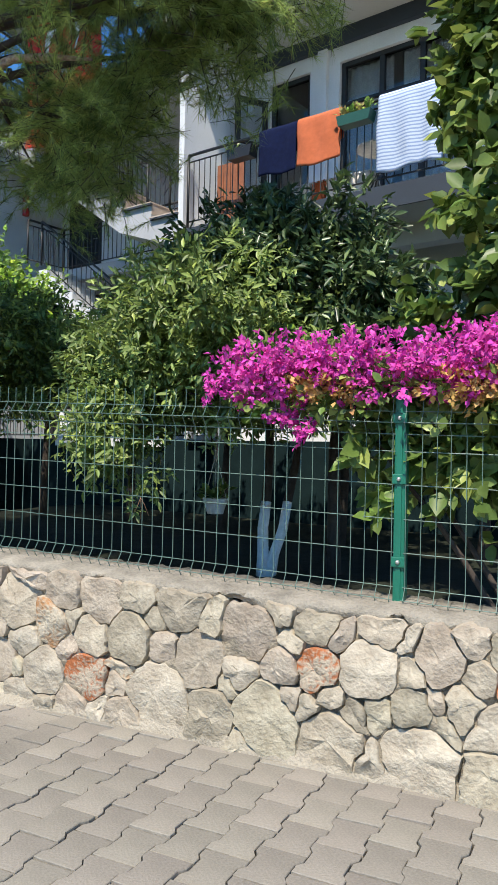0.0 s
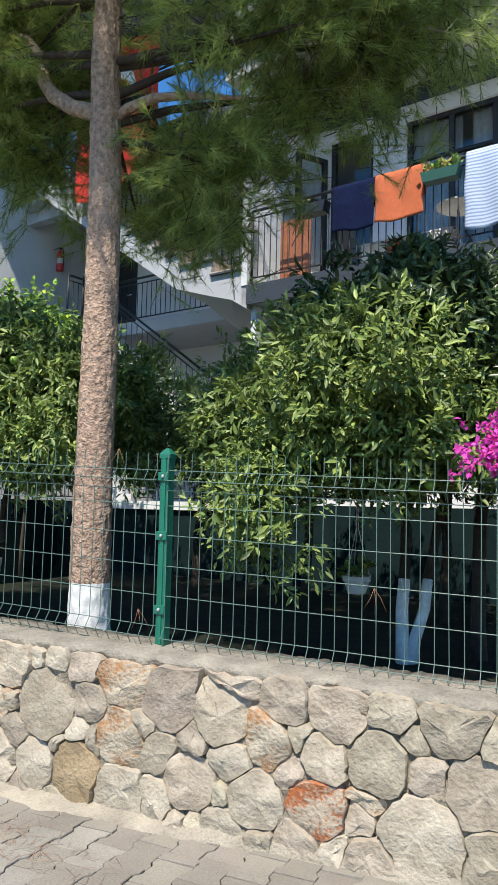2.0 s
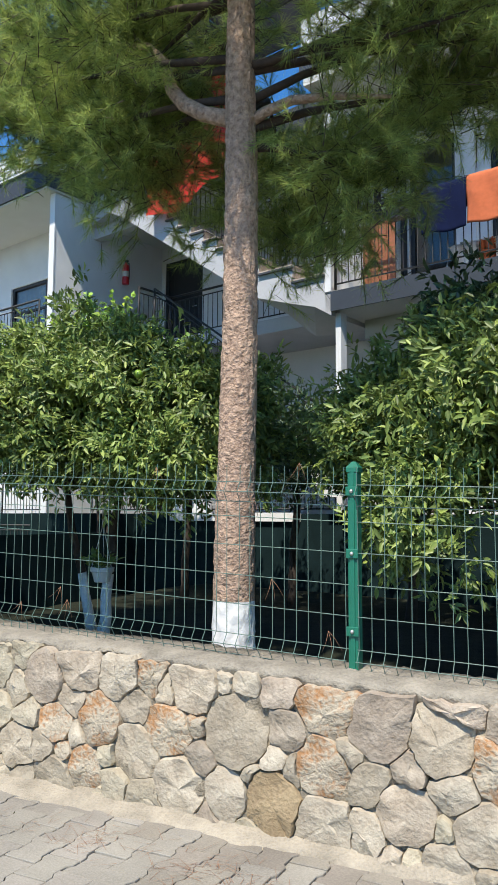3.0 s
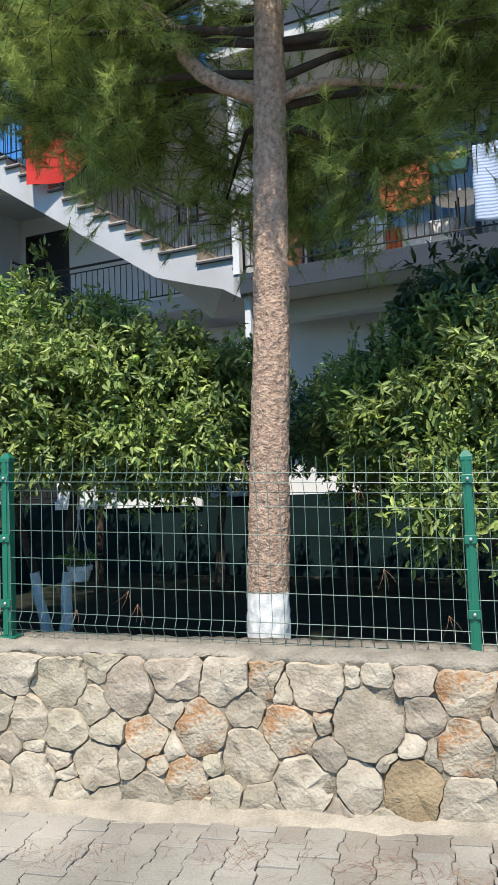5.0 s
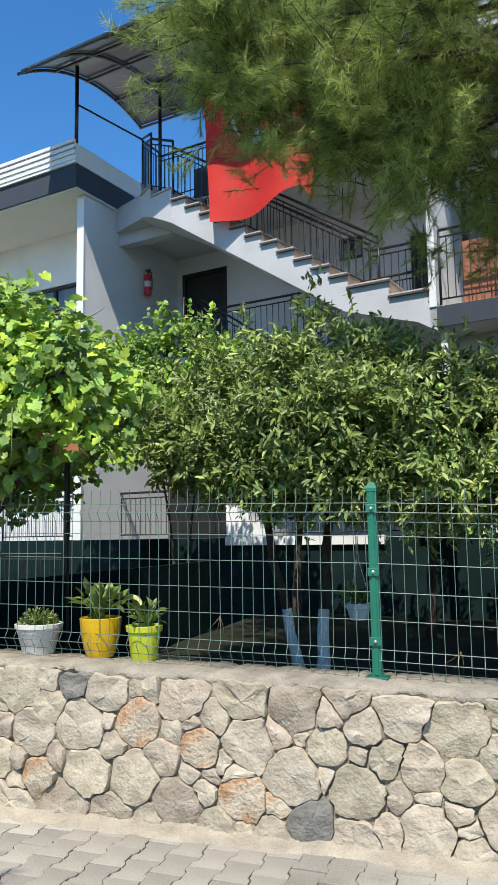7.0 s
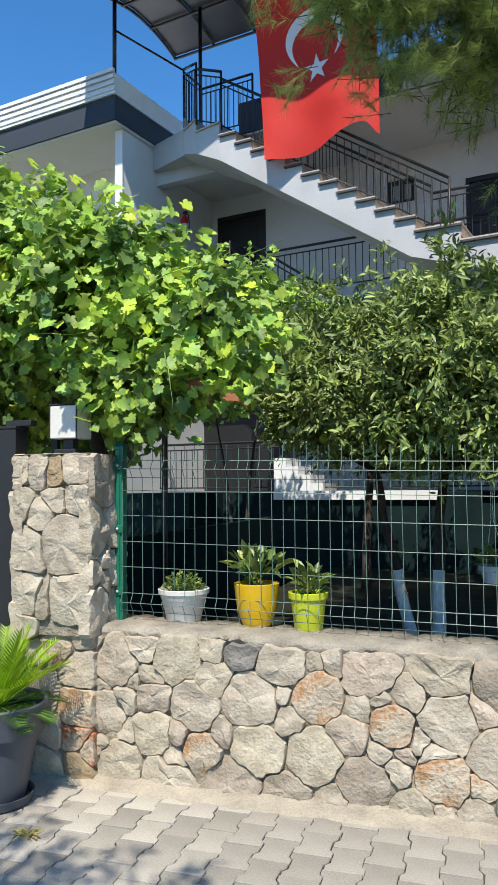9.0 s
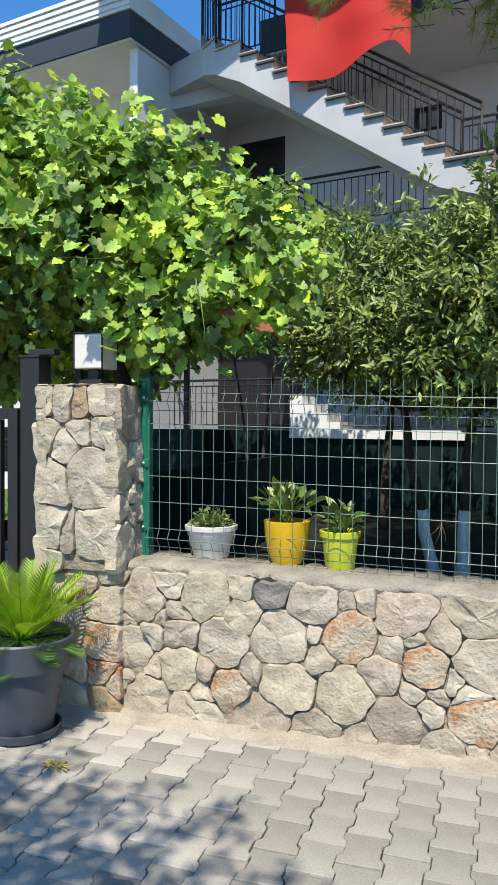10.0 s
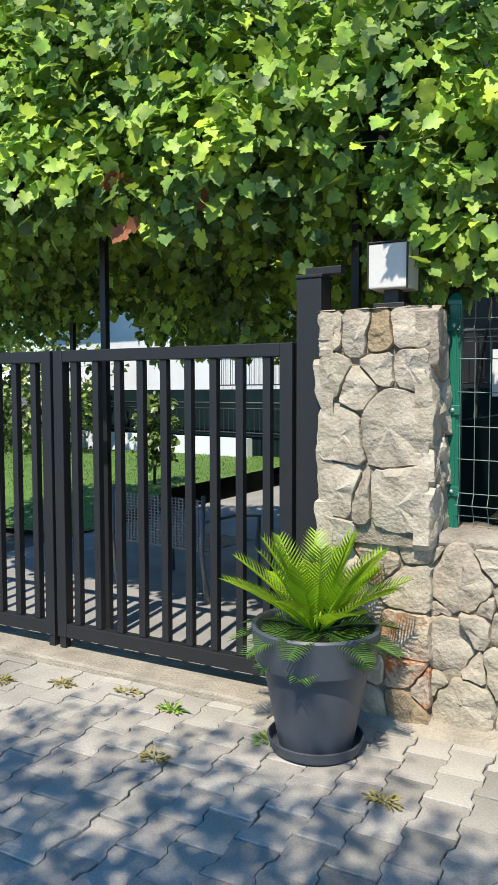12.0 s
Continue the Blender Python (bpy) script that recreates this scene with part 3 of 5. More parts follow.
railing("landing_railing", -4.65, -0.6, 4.86, 5.70, 1.52, 0.12)
side = railing("landing_side_railing", 0.0, 0.85, 0.0, 0.84, 0.0, 0.12)
side.matrix_basis = pose(-4.65, 0.66, 4.86, 0, 0, 90)
hbox("ceiling_slab", (-6.395, 1.21, 7.45), (-4.602, RB + 0.2, 7.83), M["soffit"])
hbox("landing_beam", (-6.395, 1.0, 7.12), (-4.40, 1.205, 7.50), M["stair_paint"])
# lower stair from the landing down to the terrace
for k in range(17):
    hbox("step", (-4.35 + k * 0.25, 0.7, 4.50 - (k + 1) * 0.172), (-4.10 + k * 0.25, 1.44, 4.86 - (k + 1) * 0.172), M["white"])
railing("lower_stair_railing", -4.30, -0.3, 4.78, 5.62, 0.72, 0.13, None, -0.172 / 0.25, "iron stair railing")

# outside stair to the roof terrace: front string with the steps, treads with dark nosings
stair = new("staircase")
stair.parent = house
stair["label"] = "pale grey rendered outside staircase with stone treads"
RISE, RUN, N = 0.188, 0.285, 11
SA, SZ = -1.304, 5.305
TREADS = [(-0.12, 0.0, 4.665), (-0.68, -0.12, 4.86), (SA, -0.68, 5.10)] + [(SA - (k + 1) * RUN, SA - k * RUN, SZ + k * RISE) for k in range(N)]
a_end, z_end = TREADS[-1][0], TREADS[-1][2]
top_line = [(0.0, 4.26)]
for lo_a, hi_a, z in TREADS:
    top_line += [(hi_a, z), (lo_a, z)]
front = top_line + [(a_end, 6.80), (-1.366, 4.758), (-1.05, 4.66), (-0.722, 4.556), (-0.283, 4.43)]
rear = top_line + [(a_end, 6.80), (-1.50, 4.84), (-1.30, 4.62), (-1.165, 4.43), (-1.02, 4.33)]
kf = len(front)
vs = [(a, 0.0, z) for a, z in front] + [(a, 1.15, z) for a, z in rear]
bm = bmesh.new()
bv = [bm.verts.new(v) for v in vs]
for f in [tuple(range(kf)), tuple(range(2 * kf - 1, kf - 1, -1))] + [(q, q + kf, (q + 1) % kf + kf, (q + 1) % kf) for q in range(kf)]:
    bm.faces.new([bv[q] for q in f])
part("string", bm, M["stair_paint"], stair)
for lo_a, hi_a, z in TREADS[1:]:
    box("tread", (lo_a - 0.01, -0.035, z), (hi_a + 0.02, 1.15, z + 0.026), M["tread"], stair, 0.004)
    box("nosing", (lo_a + 0.02, -0.05, z - 0.028), (hi_a + 0.03, -0.002, z), M["nosing"], stair)
    box("riser", (hi_a + 0.002, 0.0, z - 0.16), (hi_a + 0.012, 1.15, z - 0.002), M["tread"], stair)
# winding head of the stair
heads = [(a_end, 0.0), (-4.95, 0.10), (-5.33, 0.33), (-5.53, 0.62)]
for k in range(3):
    (p0, q0), (p1, q1) = heads[k], heads[k + 1]
    zt = z_end + (k + 1) * (7.83 - z_end) / 3
    zb0, zb1 = (6.80, 7.06, 7.22)[k], (7.06, 7.22, 7.34)[k]
    vs = [(p0, q0, zb0), (p1, q1, zb1), (p1, 1.2, zb1), (p0, 1.2, zb0), (p0, q0, zt), (p1, q1, zt), (p1, 1.2, zt), (p0, 1.2, zt)]
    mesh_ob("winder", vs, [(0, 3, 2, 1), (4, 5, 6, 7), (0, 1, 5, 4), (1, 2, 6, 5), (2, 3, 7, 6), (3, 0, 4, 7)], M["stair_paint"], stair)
    mesh_ob("winder_tread", [(p0, q0 - 0.03, zt + 0.004), (p1, q1 - 0.03, zt + 0.004), (p1, 1.2, zt + 0.004), (p0, 1.2, zt + 0.004), (p0, q0 - 0.03, zt + 0.028), (p1, q1 - 0.03, zt + 0.028), (p1, 1.2, zt + 0.028), (p0, 1.2, zt + 0.028)],
            [(0, 3, 2, 1), (4, 5, 6, 7), (0, 1, 5, 4), (1, 2, 6, 5), (2, 3, 7, 6), (3, 0, 4, 7)], M["tread"], stair)
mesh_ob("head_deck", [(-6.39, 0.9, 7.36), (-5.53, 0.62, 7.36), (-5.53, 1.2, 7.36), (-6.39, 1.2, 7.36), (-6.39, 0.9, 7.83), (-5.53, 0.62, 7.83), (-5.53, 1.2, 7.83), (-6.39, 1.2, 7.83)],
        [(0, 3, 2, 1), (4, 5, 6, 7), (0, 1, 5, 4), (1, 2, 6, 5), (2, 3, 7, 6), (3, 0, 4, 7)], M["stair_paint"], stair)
sl = -RISE / RUN
railing("stair_railing", a_end, -0.83, z_end + 0.13, z_end + 0.98, 0.06, 0.115, None, sl)
railing("stair_railing", a_end, -1.35, z_end + 0.13, z_end + 0.98, 1.10, 0.115, None, sl)
railing("stair_foot_railing", -1.35, -0.4, 5.14, 6.02, 1.10, 0.12)
railing("deck_railing", -5.50, -4.45, 7.85, 8.78, 1.15, 0.095)


def railing_between(name, p, q, height, step=0.1):
    """A railing whose foot runs from p to q in the house's own axes."""
    p, q = Vector(p), Vector(q)
    flat = math.hypot(q.x - p.x, q.y - p.y)
    r = railing(name, 0.0, flat, 0.0, height, 0.0, step, None, (q.z - p.z) / flat)
    r.matrix_basis = pose(*p, 0, 0, math.degrees(math.atan2(q.y - p.y, q.x - p.x)))
    return r


railing_between("head_railing", (-5.53, 0.62, 7.85), (-5.52, 1.12, 7.85), 1.0, 0.085)
railing_between("head_railing", (-5.53, 0.62, 7.85), (-4.95, 0.12, 7.55), 1.05)
railing_between("head_railing", (-4.95, 0.12, 7.55), (a_end, 0.06, z_end + 0.15), 0.95)

# wing with its roof terrace
hbox("wall", (-6.54, 0.03, 1.502), (-6.40, RB + 0.2, 7.78), M["white"])
hbox("wall_edge", (-6.55, 0.0, 1.502), (-6.39, 0.027, 7.78), M["white"])
for lo, hi in (((-15.0, 1.2, 0.6), (-9.6, 1.4, 7.78)), ((-9.6, 1.2, 6.72), (-6.545, 1.4, 7.78)), ((-7.05, 1.2, 0.6), (-6.545, 1.4, 6.72)), ((-9.6, 1.2, 0.6), (-7.05, 1.4, 5.2))):
    hbox("wall", lo, hi, M["white"])
window("window", -9.6, -7.05, 5.2, 6.72, 1.24, (-8.3, -7.65), (6.1,), True)
hbox("roof_slab", (-15.0, -0.25, 7.78), (-6.34, 6.0, 7.86), M["soffit"])
hbox("roof_band", (-15.0, -0.29, 7.82), (-6.32, 6.0, 8.24), M["grey_paint"])
hbox("parapet", (-15.0, -0.33, 8.24), (-6.29, 6.0, 8.60), M["white"])
for k, z in enumerate((8.32, 8.42, 8.52, 8.62)):
    hbox("cornice", (-15.0, -0.345 - 0.014 * k, z - 0.02), (-6.29, -0.331, z + 0.045), M["white"])
hbox("balcony_slab", (-15.0, -0.1, 4.6), (-6.56, 1.2, 4.86), M["soffit"])
railing("wing_railing", -14.8, -6.8, 4.86, 5.7, 0.0, 0.12)

# arched canopy over the head of the stair
canopy = new("canopy")
canopy.parent = house
canopy["label"] = "arched grey sheet canopy on a dark steel frame"


def arch(b):
    return 10.33 - 0.165 * (b - 0.85) ** 2


bs = [-1.4 + 0.28 * k for k in range(13)]
for k in range(6):
    a0, a1 = -6.62 + k * 0.9, -5.72 + k * 0.9
    tube("rib", [(a0, b, arch(b) - 0.04) for b in bs], 0.03, M["black"], canopy, 6)
    vs = [(a, b, arch(b) + dz) for dz in (0, 0.012) for a in (a0 + 0.01, a1 - 0.01) for b in bs]
    q = len(bs)
    fs = [(i, i + 1, q + i + 1, q + i) for i in range(q - 1)] + [(2 * q + i, 3 * q + i, 3 * q + i + 1, 2 * q + i + 1) for i in range(q - 1)]
    mesh_ob("sheet", vs, fs, M["canopy"], canopy, True)
for b in (-1.4, -0.55, 0.3, 1.15, 1.96):
    tube("purlin", [(-6.64, b, arch(b) - 0.05), (-1.22, b, arch(b) - 0.05)], 0.028, M["black"], canopy, 6)
tube("post", [(-6.36, -0.25, 8.55), (-6.36, -0.25, arch(-0.25))], 0.035, M["black"], canopy, 8)
tube("post", [(-5.52, 1.15, 7.83), (-5.52, 1.15, arch(1.15))], 0.035, M["black"], canopy, 8)
tube("handrail", [(-6.36, -0.25, 9.40), (-5.53, 0.62, 8.88)], 0.018, M["black"], canopy, 6)

# ground-floor terrace
TZ = 1.50
# slab takes the bands' dark grey so its colour holds the shade
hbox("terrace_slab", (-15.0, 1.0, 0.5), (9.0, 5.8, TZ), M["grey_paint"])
# white kerb made only along the stretch that catches sun
hbox("terrace_kerb", (-4.0, 0.90, TZ - 0.12), (-1.2, 0.957, TZ + 0.02), M["white"])
# front coloured near-black to imitate the shade below the terrace
hbox("terrace_front", (-15.0, 0.96, 0.0), (9.0, 0.996, TZ - 0.002), M["painted_shade"])
# added white blocks imitate the sunlit patch under the lower stair
for k in range(4):
    hbox("sunlit_block", (-4.05 + 0.22 * k, 1.02, TZ), (-3.832 + 0.22 * k, 1.6, TZ + 0.56 - 0.14 * k), M["white"])
hbox("low_kerb", (-15.0, 0.55, 0.0), (-8.3, 0.70, 0.62), M["white"])
railing("low_railing", -14.8, -6.5, 0.64, 1.25, 0.62, 0.12)
railing("terrace_railing", -9.5, -0.3, TZ, TZ + 0.85, 1.1, 0.115)
# block under the wing wall, its shade painted as near-black
hbox("wing_plinth", (-6.75, -0.08, 0.3), (-5.0, 0.955, TZ), M["painted_shade"])
# thin black sheet standing in for the shade under the landing
hbox("shade_sheet", (-6.4, 2.6, TZ), (-4.6, 2.62, 4.7), M["black"])

HM = house.matrix_world.copy()


# ---- trees ----
def branch_path(p, way, length, n=6, sag=0.0, wob=0.08, r=None):
    pts, d = [Vector(p)], Vector(way).normalized()
    for k in range(n):
        d = (d + Vector((r.uniform(-1, 1), r.uniform(-1, 1), r.uniform(-1, 1))) * wob + Vector((0, 0, sag))).normalized()
        pts.append(pts[-1] + d * (length / n))
    return pts


def pine_tree():
    r = random.Random(11)
    B = Vector((-4.11, 4.36, 0.30))
    t = thing("pine_tree", pose(*B), "tall pine tree with scaly bark and a limewashed foot", "tree")
    spine = [(0.0, 0.0, 0.0), (0.03, -0.06, 0.5), (0.07, -0.12, 1.14), (0.15, -0.22, 2.2), (0.205, -0.31, 3.37), (0.25, -0.42, 4.1), (0.28, -0.45, 5.4), (0.3, -0.4, 6.6), (0.3, -0.3, 7.6)]
    radii = [0.150, 0.140, 0.131, 0.117, 0.106, 0.094, 0.075, 0.05, 0.02]

    def at(z):
        for (a, b), (ra, rb) in zip(zip(spine, spine[1:]), zip(radii, radii[1:])):
            if a[2] <= z <= b[2]:
                f = (z - a[2]) / (b[2] - a[2])
                return Vector(a).lerp(Vector(b), f), ra + (rb - ra) * f
        return Vector(spine[-1]), radii[-1]

    # trunk with raised bark scales
    vs, fs, seg = [], [], 72
    zs = [k * 0.026 for k in range(int(7.5 / 0.026))]
    for z in zs:
        c, rad = at(z)
        for k in range(seg):
            a = 2 * math.pi * k / seg
            n1 = noise.noise((math.cos(a) * 2.4, math.sin(a) * 2.4, z * 2.6))
            n2 = noise.noise((math.cos(a) * 3.2, math.sin(a) * 3.2, z * 11))
            n3 = noise.noise((math.cos(a) * 6.5, math.sin(a) * 6.5, z * 17))
            rr = rad * (1 + 0.02 * n1) + 0.005 * max(-0.3, n2) + 0.012 * max(-0.14, n3)
            vs.append((c.x + rr * math.cos(a), c.y + rr * math.sin(a), c.z))
    for i in range(len(zs) - 1):
        for k in range(seg):
            fs.append((i * seg + k, i * seg + (k + 1) % seg, (i + 1) * seg + (k + 1) % seg, (i + 1) * seg + k))
    tr = mesh_ob("trunk", vs, fs, M["bark"], t, True)
    tr.data.materials.append(M["limewash"])
    for p in tr.data.polygons:
        z = zs[p.index // seg]
        if z < 0.585 + 0.02 * noise.noise((p.index % seg * 0.7, 0, 0)):
            p.material_index = 1
    blobs = [((-5.0, 4.5, 4.28), (0.75, 0.9, 0.5)), ((-5.5, 4.6, 4.75), (0.85, 1.0, 0.6)), ((-6.1, 4.6, 5.35), (0.95, 1.1, 0.75)), ((-5.0, 4.2, 5.2), (1.0, 1.0, 0.8)), ((-5.9, 4.4, 6.3), (1.3, 1.3, 0.9)),
             ((-3.3, 4.6, 3.85), (0.6, 0.8, 0.52)), ((-2.75, 4.75, 4.35), (0.55, 0.6, 0.42)), ((-2.2, 4.75, 4.65), (0.6, 0.65, 0.48)), ((-1.8, 4.65, 4.95), (0.7, 0.7, 0.6)), ((-2.7, 4.2, 4.75), (1.1, 1.0, 0.75)),
             ((-2.4, 4.2, 5.7), (1.3, 1.1, 0.9)), ((-3.9, 3.1, 5.35), (1.1, 0.6, 0.6)), ((-4.0, 4.3, 6.6), (1.6, 1.4, 0.9)), ((-3.9, 5.3, 4.3), (1.0, 0.6, 0.6)), ((-4.3, 5.4, 3.85), (0.8, 0.5, 0.4)),
             # last mass here: unseen upper crown, added to shade the citrus behind
             ((-6.15, 4.35, 4.98), (0.55, 0.55, 0.36)), ((-5.6, 4.35, 4.58), (0.55, 0.55, 0.36)), ((-6.5, 4.4, 5.45), (0.5, 0.55, 0.42)), ((-5.1, 4.3, 4.36), (0.55, 0.5, 0.34)), ((-4.75, 4.35, 4.75), (0.5, 0.5, 0.4)), ((-2.7, 3.2, 6.0), (1.1, 0.9, 0.6))]
    limbs = []
    for c, q in blobs:
        e = Vector(c) - B
        z = min(7.2, max(3.6, e.z - 0.25 * math.hypot(e.x, e.y)))
        s, rad = at(z)
        tgt = e + Vector([r.uniform(-0.5, 0.5) * v for v in q])
        mid = s.lerp(tgt, 0.5) + Vector((r.uniform(-0.15, 0.15), r.uniform(-0.15, 0.15), r.uniform(-0.05, 0.2)))
        pts = [s, s.lerp(mid, 0.5) + Vector((0, 0, 0.03)), mid, mid.lerp(tgt, 0.5), tgt]
        limbs.append((pts, [rad * 0.33, rad * 0.27, rad * 0.2, rad * 0.13, 0.008]))
    fork = Vector((-4.0, 4.0, 4.12)) - B
    limbs.append(([fork + Vector(v) for v in ((0.12, 0.02, -0.04), (0, 0, 0), (-0.16, -0.02, 0.06), (-0.32, -0.03, 0.17), (-0.44, 0.0, 0.32), (-0.53, 0.04, 0.56), (-0.72, 0.1, 0.78), (-1.05, 0.2, 0.95))],
                  [0.07, 0.062, 0.055, 0.052, 0.048, 0.04, 0.03, 0.015]))
    limbs.append(([fork + Vector(v) for v in ((0.15, 0.02, -0.08), (0.28, 0.02, -0.02), (0.46, 0.05, 0.03), (0.71, 0.1, 0.02), (1.1, 0.15, -0.06))], [0.04, 0.036, 0.032, 0.026, 0.012]))
    # limbs inside the crown take a much darker bark to show less
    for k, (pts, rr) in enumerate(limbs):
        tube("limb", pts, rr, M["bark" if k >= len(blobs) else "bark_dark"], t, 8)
    rel = [((c[0] - B.x, c[1] - B.y, c[2] - B.z), q) for c, q in blobs]
    P, d, g = blob_points(rel, 1850, 0.95, 0.44, 9)
    P, d = np.repeat(P, 7, 0), np.repeat(d, 7, 0)
    P = P + g.normal(size=P.shape) * 0.085
    n = len(P)
    axis = unit(d * 0.8 + g.normal(size=d.shape) * 0.5 + np.array([0, -0.1, 0.1]))
    twl = 0.12 + 0.16 * g.random(n)
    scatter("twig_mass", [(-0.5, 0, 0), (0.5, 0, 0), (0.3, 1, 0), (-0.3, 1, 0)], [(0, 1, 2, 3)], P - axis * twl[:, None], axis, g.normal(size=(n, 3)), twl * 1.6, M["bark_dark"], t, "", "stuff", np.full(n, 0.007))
    per = 50
    f = g.random((n, per))
    pos = P[:, None, :] + axis[:, None, :] * ((f - 0.6) * twl[:, None])[..., None]
    way = unit(axis[:, None, :] * 0.8 + g.normal(size=(n, per, 3)) * 0.5 + np.array([0, 0, -0.08]))
    size = 0.085 + 0.06 * g.random(n * per)
    scatter("needles", [(-0.5, 0, 0), (0.5, 0, 0), (0, 1, 0)], [(0, 1, 2)], pos.reshape(-1, 3), way.reshape(-1, 3), g.normal(size=(n * per, 3)), size, M["needle"], t, "", "stuff", np.full(n * per, 0.0042))
    return t


pine_tree()


def citrus_tree(base, legs, blobs, twigs, seed, label, mat="citrus", size=0.080, template=LANCE, per=12, white_to=0.62, fruits=10, rough=0.30):
    r = random.Random(seed)
    B = Vector(base)
    t = thing("citrus_tree", pose(*base), label, "tree", "garden citrus trees")
    rel = [((b[0][0] - B.x, b[0][1] - B.y, b[0][2] - B.z), b[1]) for b in blobs]
    for k, (dx, dy, h, rad, *foot) in enumerate(legs):
        p0 = Vector((foot[0], foot[1], -0.03)) if foot else Vector((dx * 0.12, dy * 0.12, -0.03))
        pts = [p0 + (Vector((dx, dy, h)) - p0) * (q / 7) + Vector((r.uniform(-1, 1), r.uniform(-1, 1), 0)) * (0.02 if 0 < q else 0) for q in range(8)]
        rr = [rad * (1.25 if q == 0 else 1 - 0.05 * q) for q in range(8)]
        cut = max(2, int(7 * white_to / h) + 1)
        if white_to <= 0:
            cut = 1
        else:
            tube("limewashed_foot", pts[:cut], [q * 1.04 for q in rr[:cut]], M["limewash"], t, 10)
        tube("stem", pts[cut - 1:], rr[cut - 1:], M["bark_dark"], t, 10)
        top = pts[-1]
        runs = []
        for c, q in rel:
            for _ in range(3):
                e = Vector(c) + Vector([r.uniform(-0.6, 0.6) * v for v in q])
                mid = top.lerp(e, 0.5) + Vector((r.uniform(-1, 1), r.uniform(-1, 1), r.uniform(-1, 1))) * 0.12
                runs.append(([top, top.lerp(mid, 0.5), mid, mid.lerp(e, 0.5), e], [rad * 0.5, rad * 0.42, rad * 0.3, rad * 0.2, 0.006]))
        tubes("branching", runs, M["bark_dark"], t, 5)
    crown("crown", rel, twigs, per, size, M[mat], t, template, LANCE_F, 0.075, 0.30, seed, 0.6, rough, clump=7, loose=0.085)
    P, d, g = blob_points(rel, fruits, 0.08, 0.1, seed + 50)
    for p, q in zip(P, d):
        if q[1] > 0.5:
            p = p - 2 * q[1] * np.array([0, 0.6, 0])
        bm = bmesh.new()
        bmesh.ops.create_uvsphere(bm, u_segments=12, v_segments=8, radius=0.036)
        f = part("fruit", bm, M["fruit"], t, "", True)
        f.location = tuple(p)
        f.scale = (1, 1, 0.93)
    return t


citrus_tree((-6.33, 5.67, 0.32), [(-0.36, -0.08, 1.4, 0.05, -0.10, 0.05), (0.18, 0.05, 1.4, 0.055, 0.11, -0.07)],
            [((-6.95, 5.2, 2.52), (0.45, 0.65, 0.42)), ((-6.4, 5.1, 2.6), (0.5, 0.7, 0.46)), ((-5.85, 5.0, 2.7), (0.5, 0.7, 0.5)), ((-5.3, 5.05, 2.42), (0.6, 0.75, 0.46)), ((-4.75, 5.15, 2.3), (0.5, 0.75, 0.5)),
             ((-6.3, 4.7, 2.05), (0.5, 0.45, 0.32)), ((-5.5, 4.6, 1.95), (0.5, 0.4, 0.26)), ((-4.85, 4.6, 1.95), (0.4, 0.4, 0.3)), ((-6.9, 4.75, 2.25), (0.45, 0.4, 0.3)), ((-6.0, 4.45, 2.4), (0.5, 0.4, 0.35)), ((-5.2, 5.8, 2.3), (0.7, 0.6, 0.4))], 6200, 21,
            "citrus tree with small dark leaves, green fruit and limewashed stems", white_to=0.72)
citrus_tree((-2.2, 5.62, 0.30), [(-0.08, 0.25, 1.5, 0.05), (0.26, 0.38, 1.5, 0.045)],
            [((-3.2, 5.5, 2.05), (0.6, 0.8, 0.48)), ((-2.6, 5.4, 2.35), (0.6, 0.8, 0.5)), ((-2.0, 5.2, 2.25), (0.55, 0.7, 0.45)),
             ((-2.7, 4.8, 1.95), (0.6, 0.5, 0.4)), ((-2.85, 4.4, 1.5), (0.3, 0.26, 0.38)), ((-1.95, 4.8, 1.9), (0.6, 0.5, 0.36)), ((-2.3, 4.55, 2.35), (0.5, 0.4, 0.4)), ((-3.5, 5.9, 2.0), (0.5, 0.6, 0.5))], 5200, 22,
            "spreading citrus tree with dark glossy leaves and a hanging branch", white_to=0.72)
citrus_tree((-1.75, 6.1, 0.30), [(0.1, -0.3, 1.9, 0.06)],
            [((-2.25, 5.6, 2.85), (0.55, 0.6, 0.5)), ((-1.75, 5.5, 2.75), (0.5, 0.6, 0.5)), ((-1.35, 5.5, 2.35), (0.5, 0.6, 0.45)), ((-2.8, 5.9, 2.7), (0.5, 0.6, 0.45)), ((-1.0, 5.5, 2.0), (0.45, 0.6, 0.4)), ((-1.9, 5.0, 2.6), (0.4, 0.35, 0.4))], 3600, 24,
            "tall citrus tree with long dark glossy leaves", "dark_shaded_citrus", 0.11, white_to=0.0, fruits=4)
# row placed to shade the garden; dark leaves put its own shade in colour
for k, (x, y, s) in enumerate(((-7.3, 8.7, 31), (-5.6, 8.5, 32), (-4.0, 8.2, 33), (-2.4, 8.0, 34), (-0.8, 7.7, 35), (0.9, 7.4, 36))):
    citrus_tree((x, y, 0.32), [(0.1, 0.0, 1.8, 0.06)], [((x - 0.5, y, 2.6 - 0.12 * k), (0.75, 0.85, 0.6)), ((x + 0.4, y - 0.1, 2.65 - 0.12 * k), (0.75, 0.85, 0.6)), ((x, y - 0.5, 2.2), (0.9, 0.6, 0.42))], 950, s,
                "shaded citrus tree standing before the house", "dark_shaded_citrus", white_to=0.0, fruits=3)
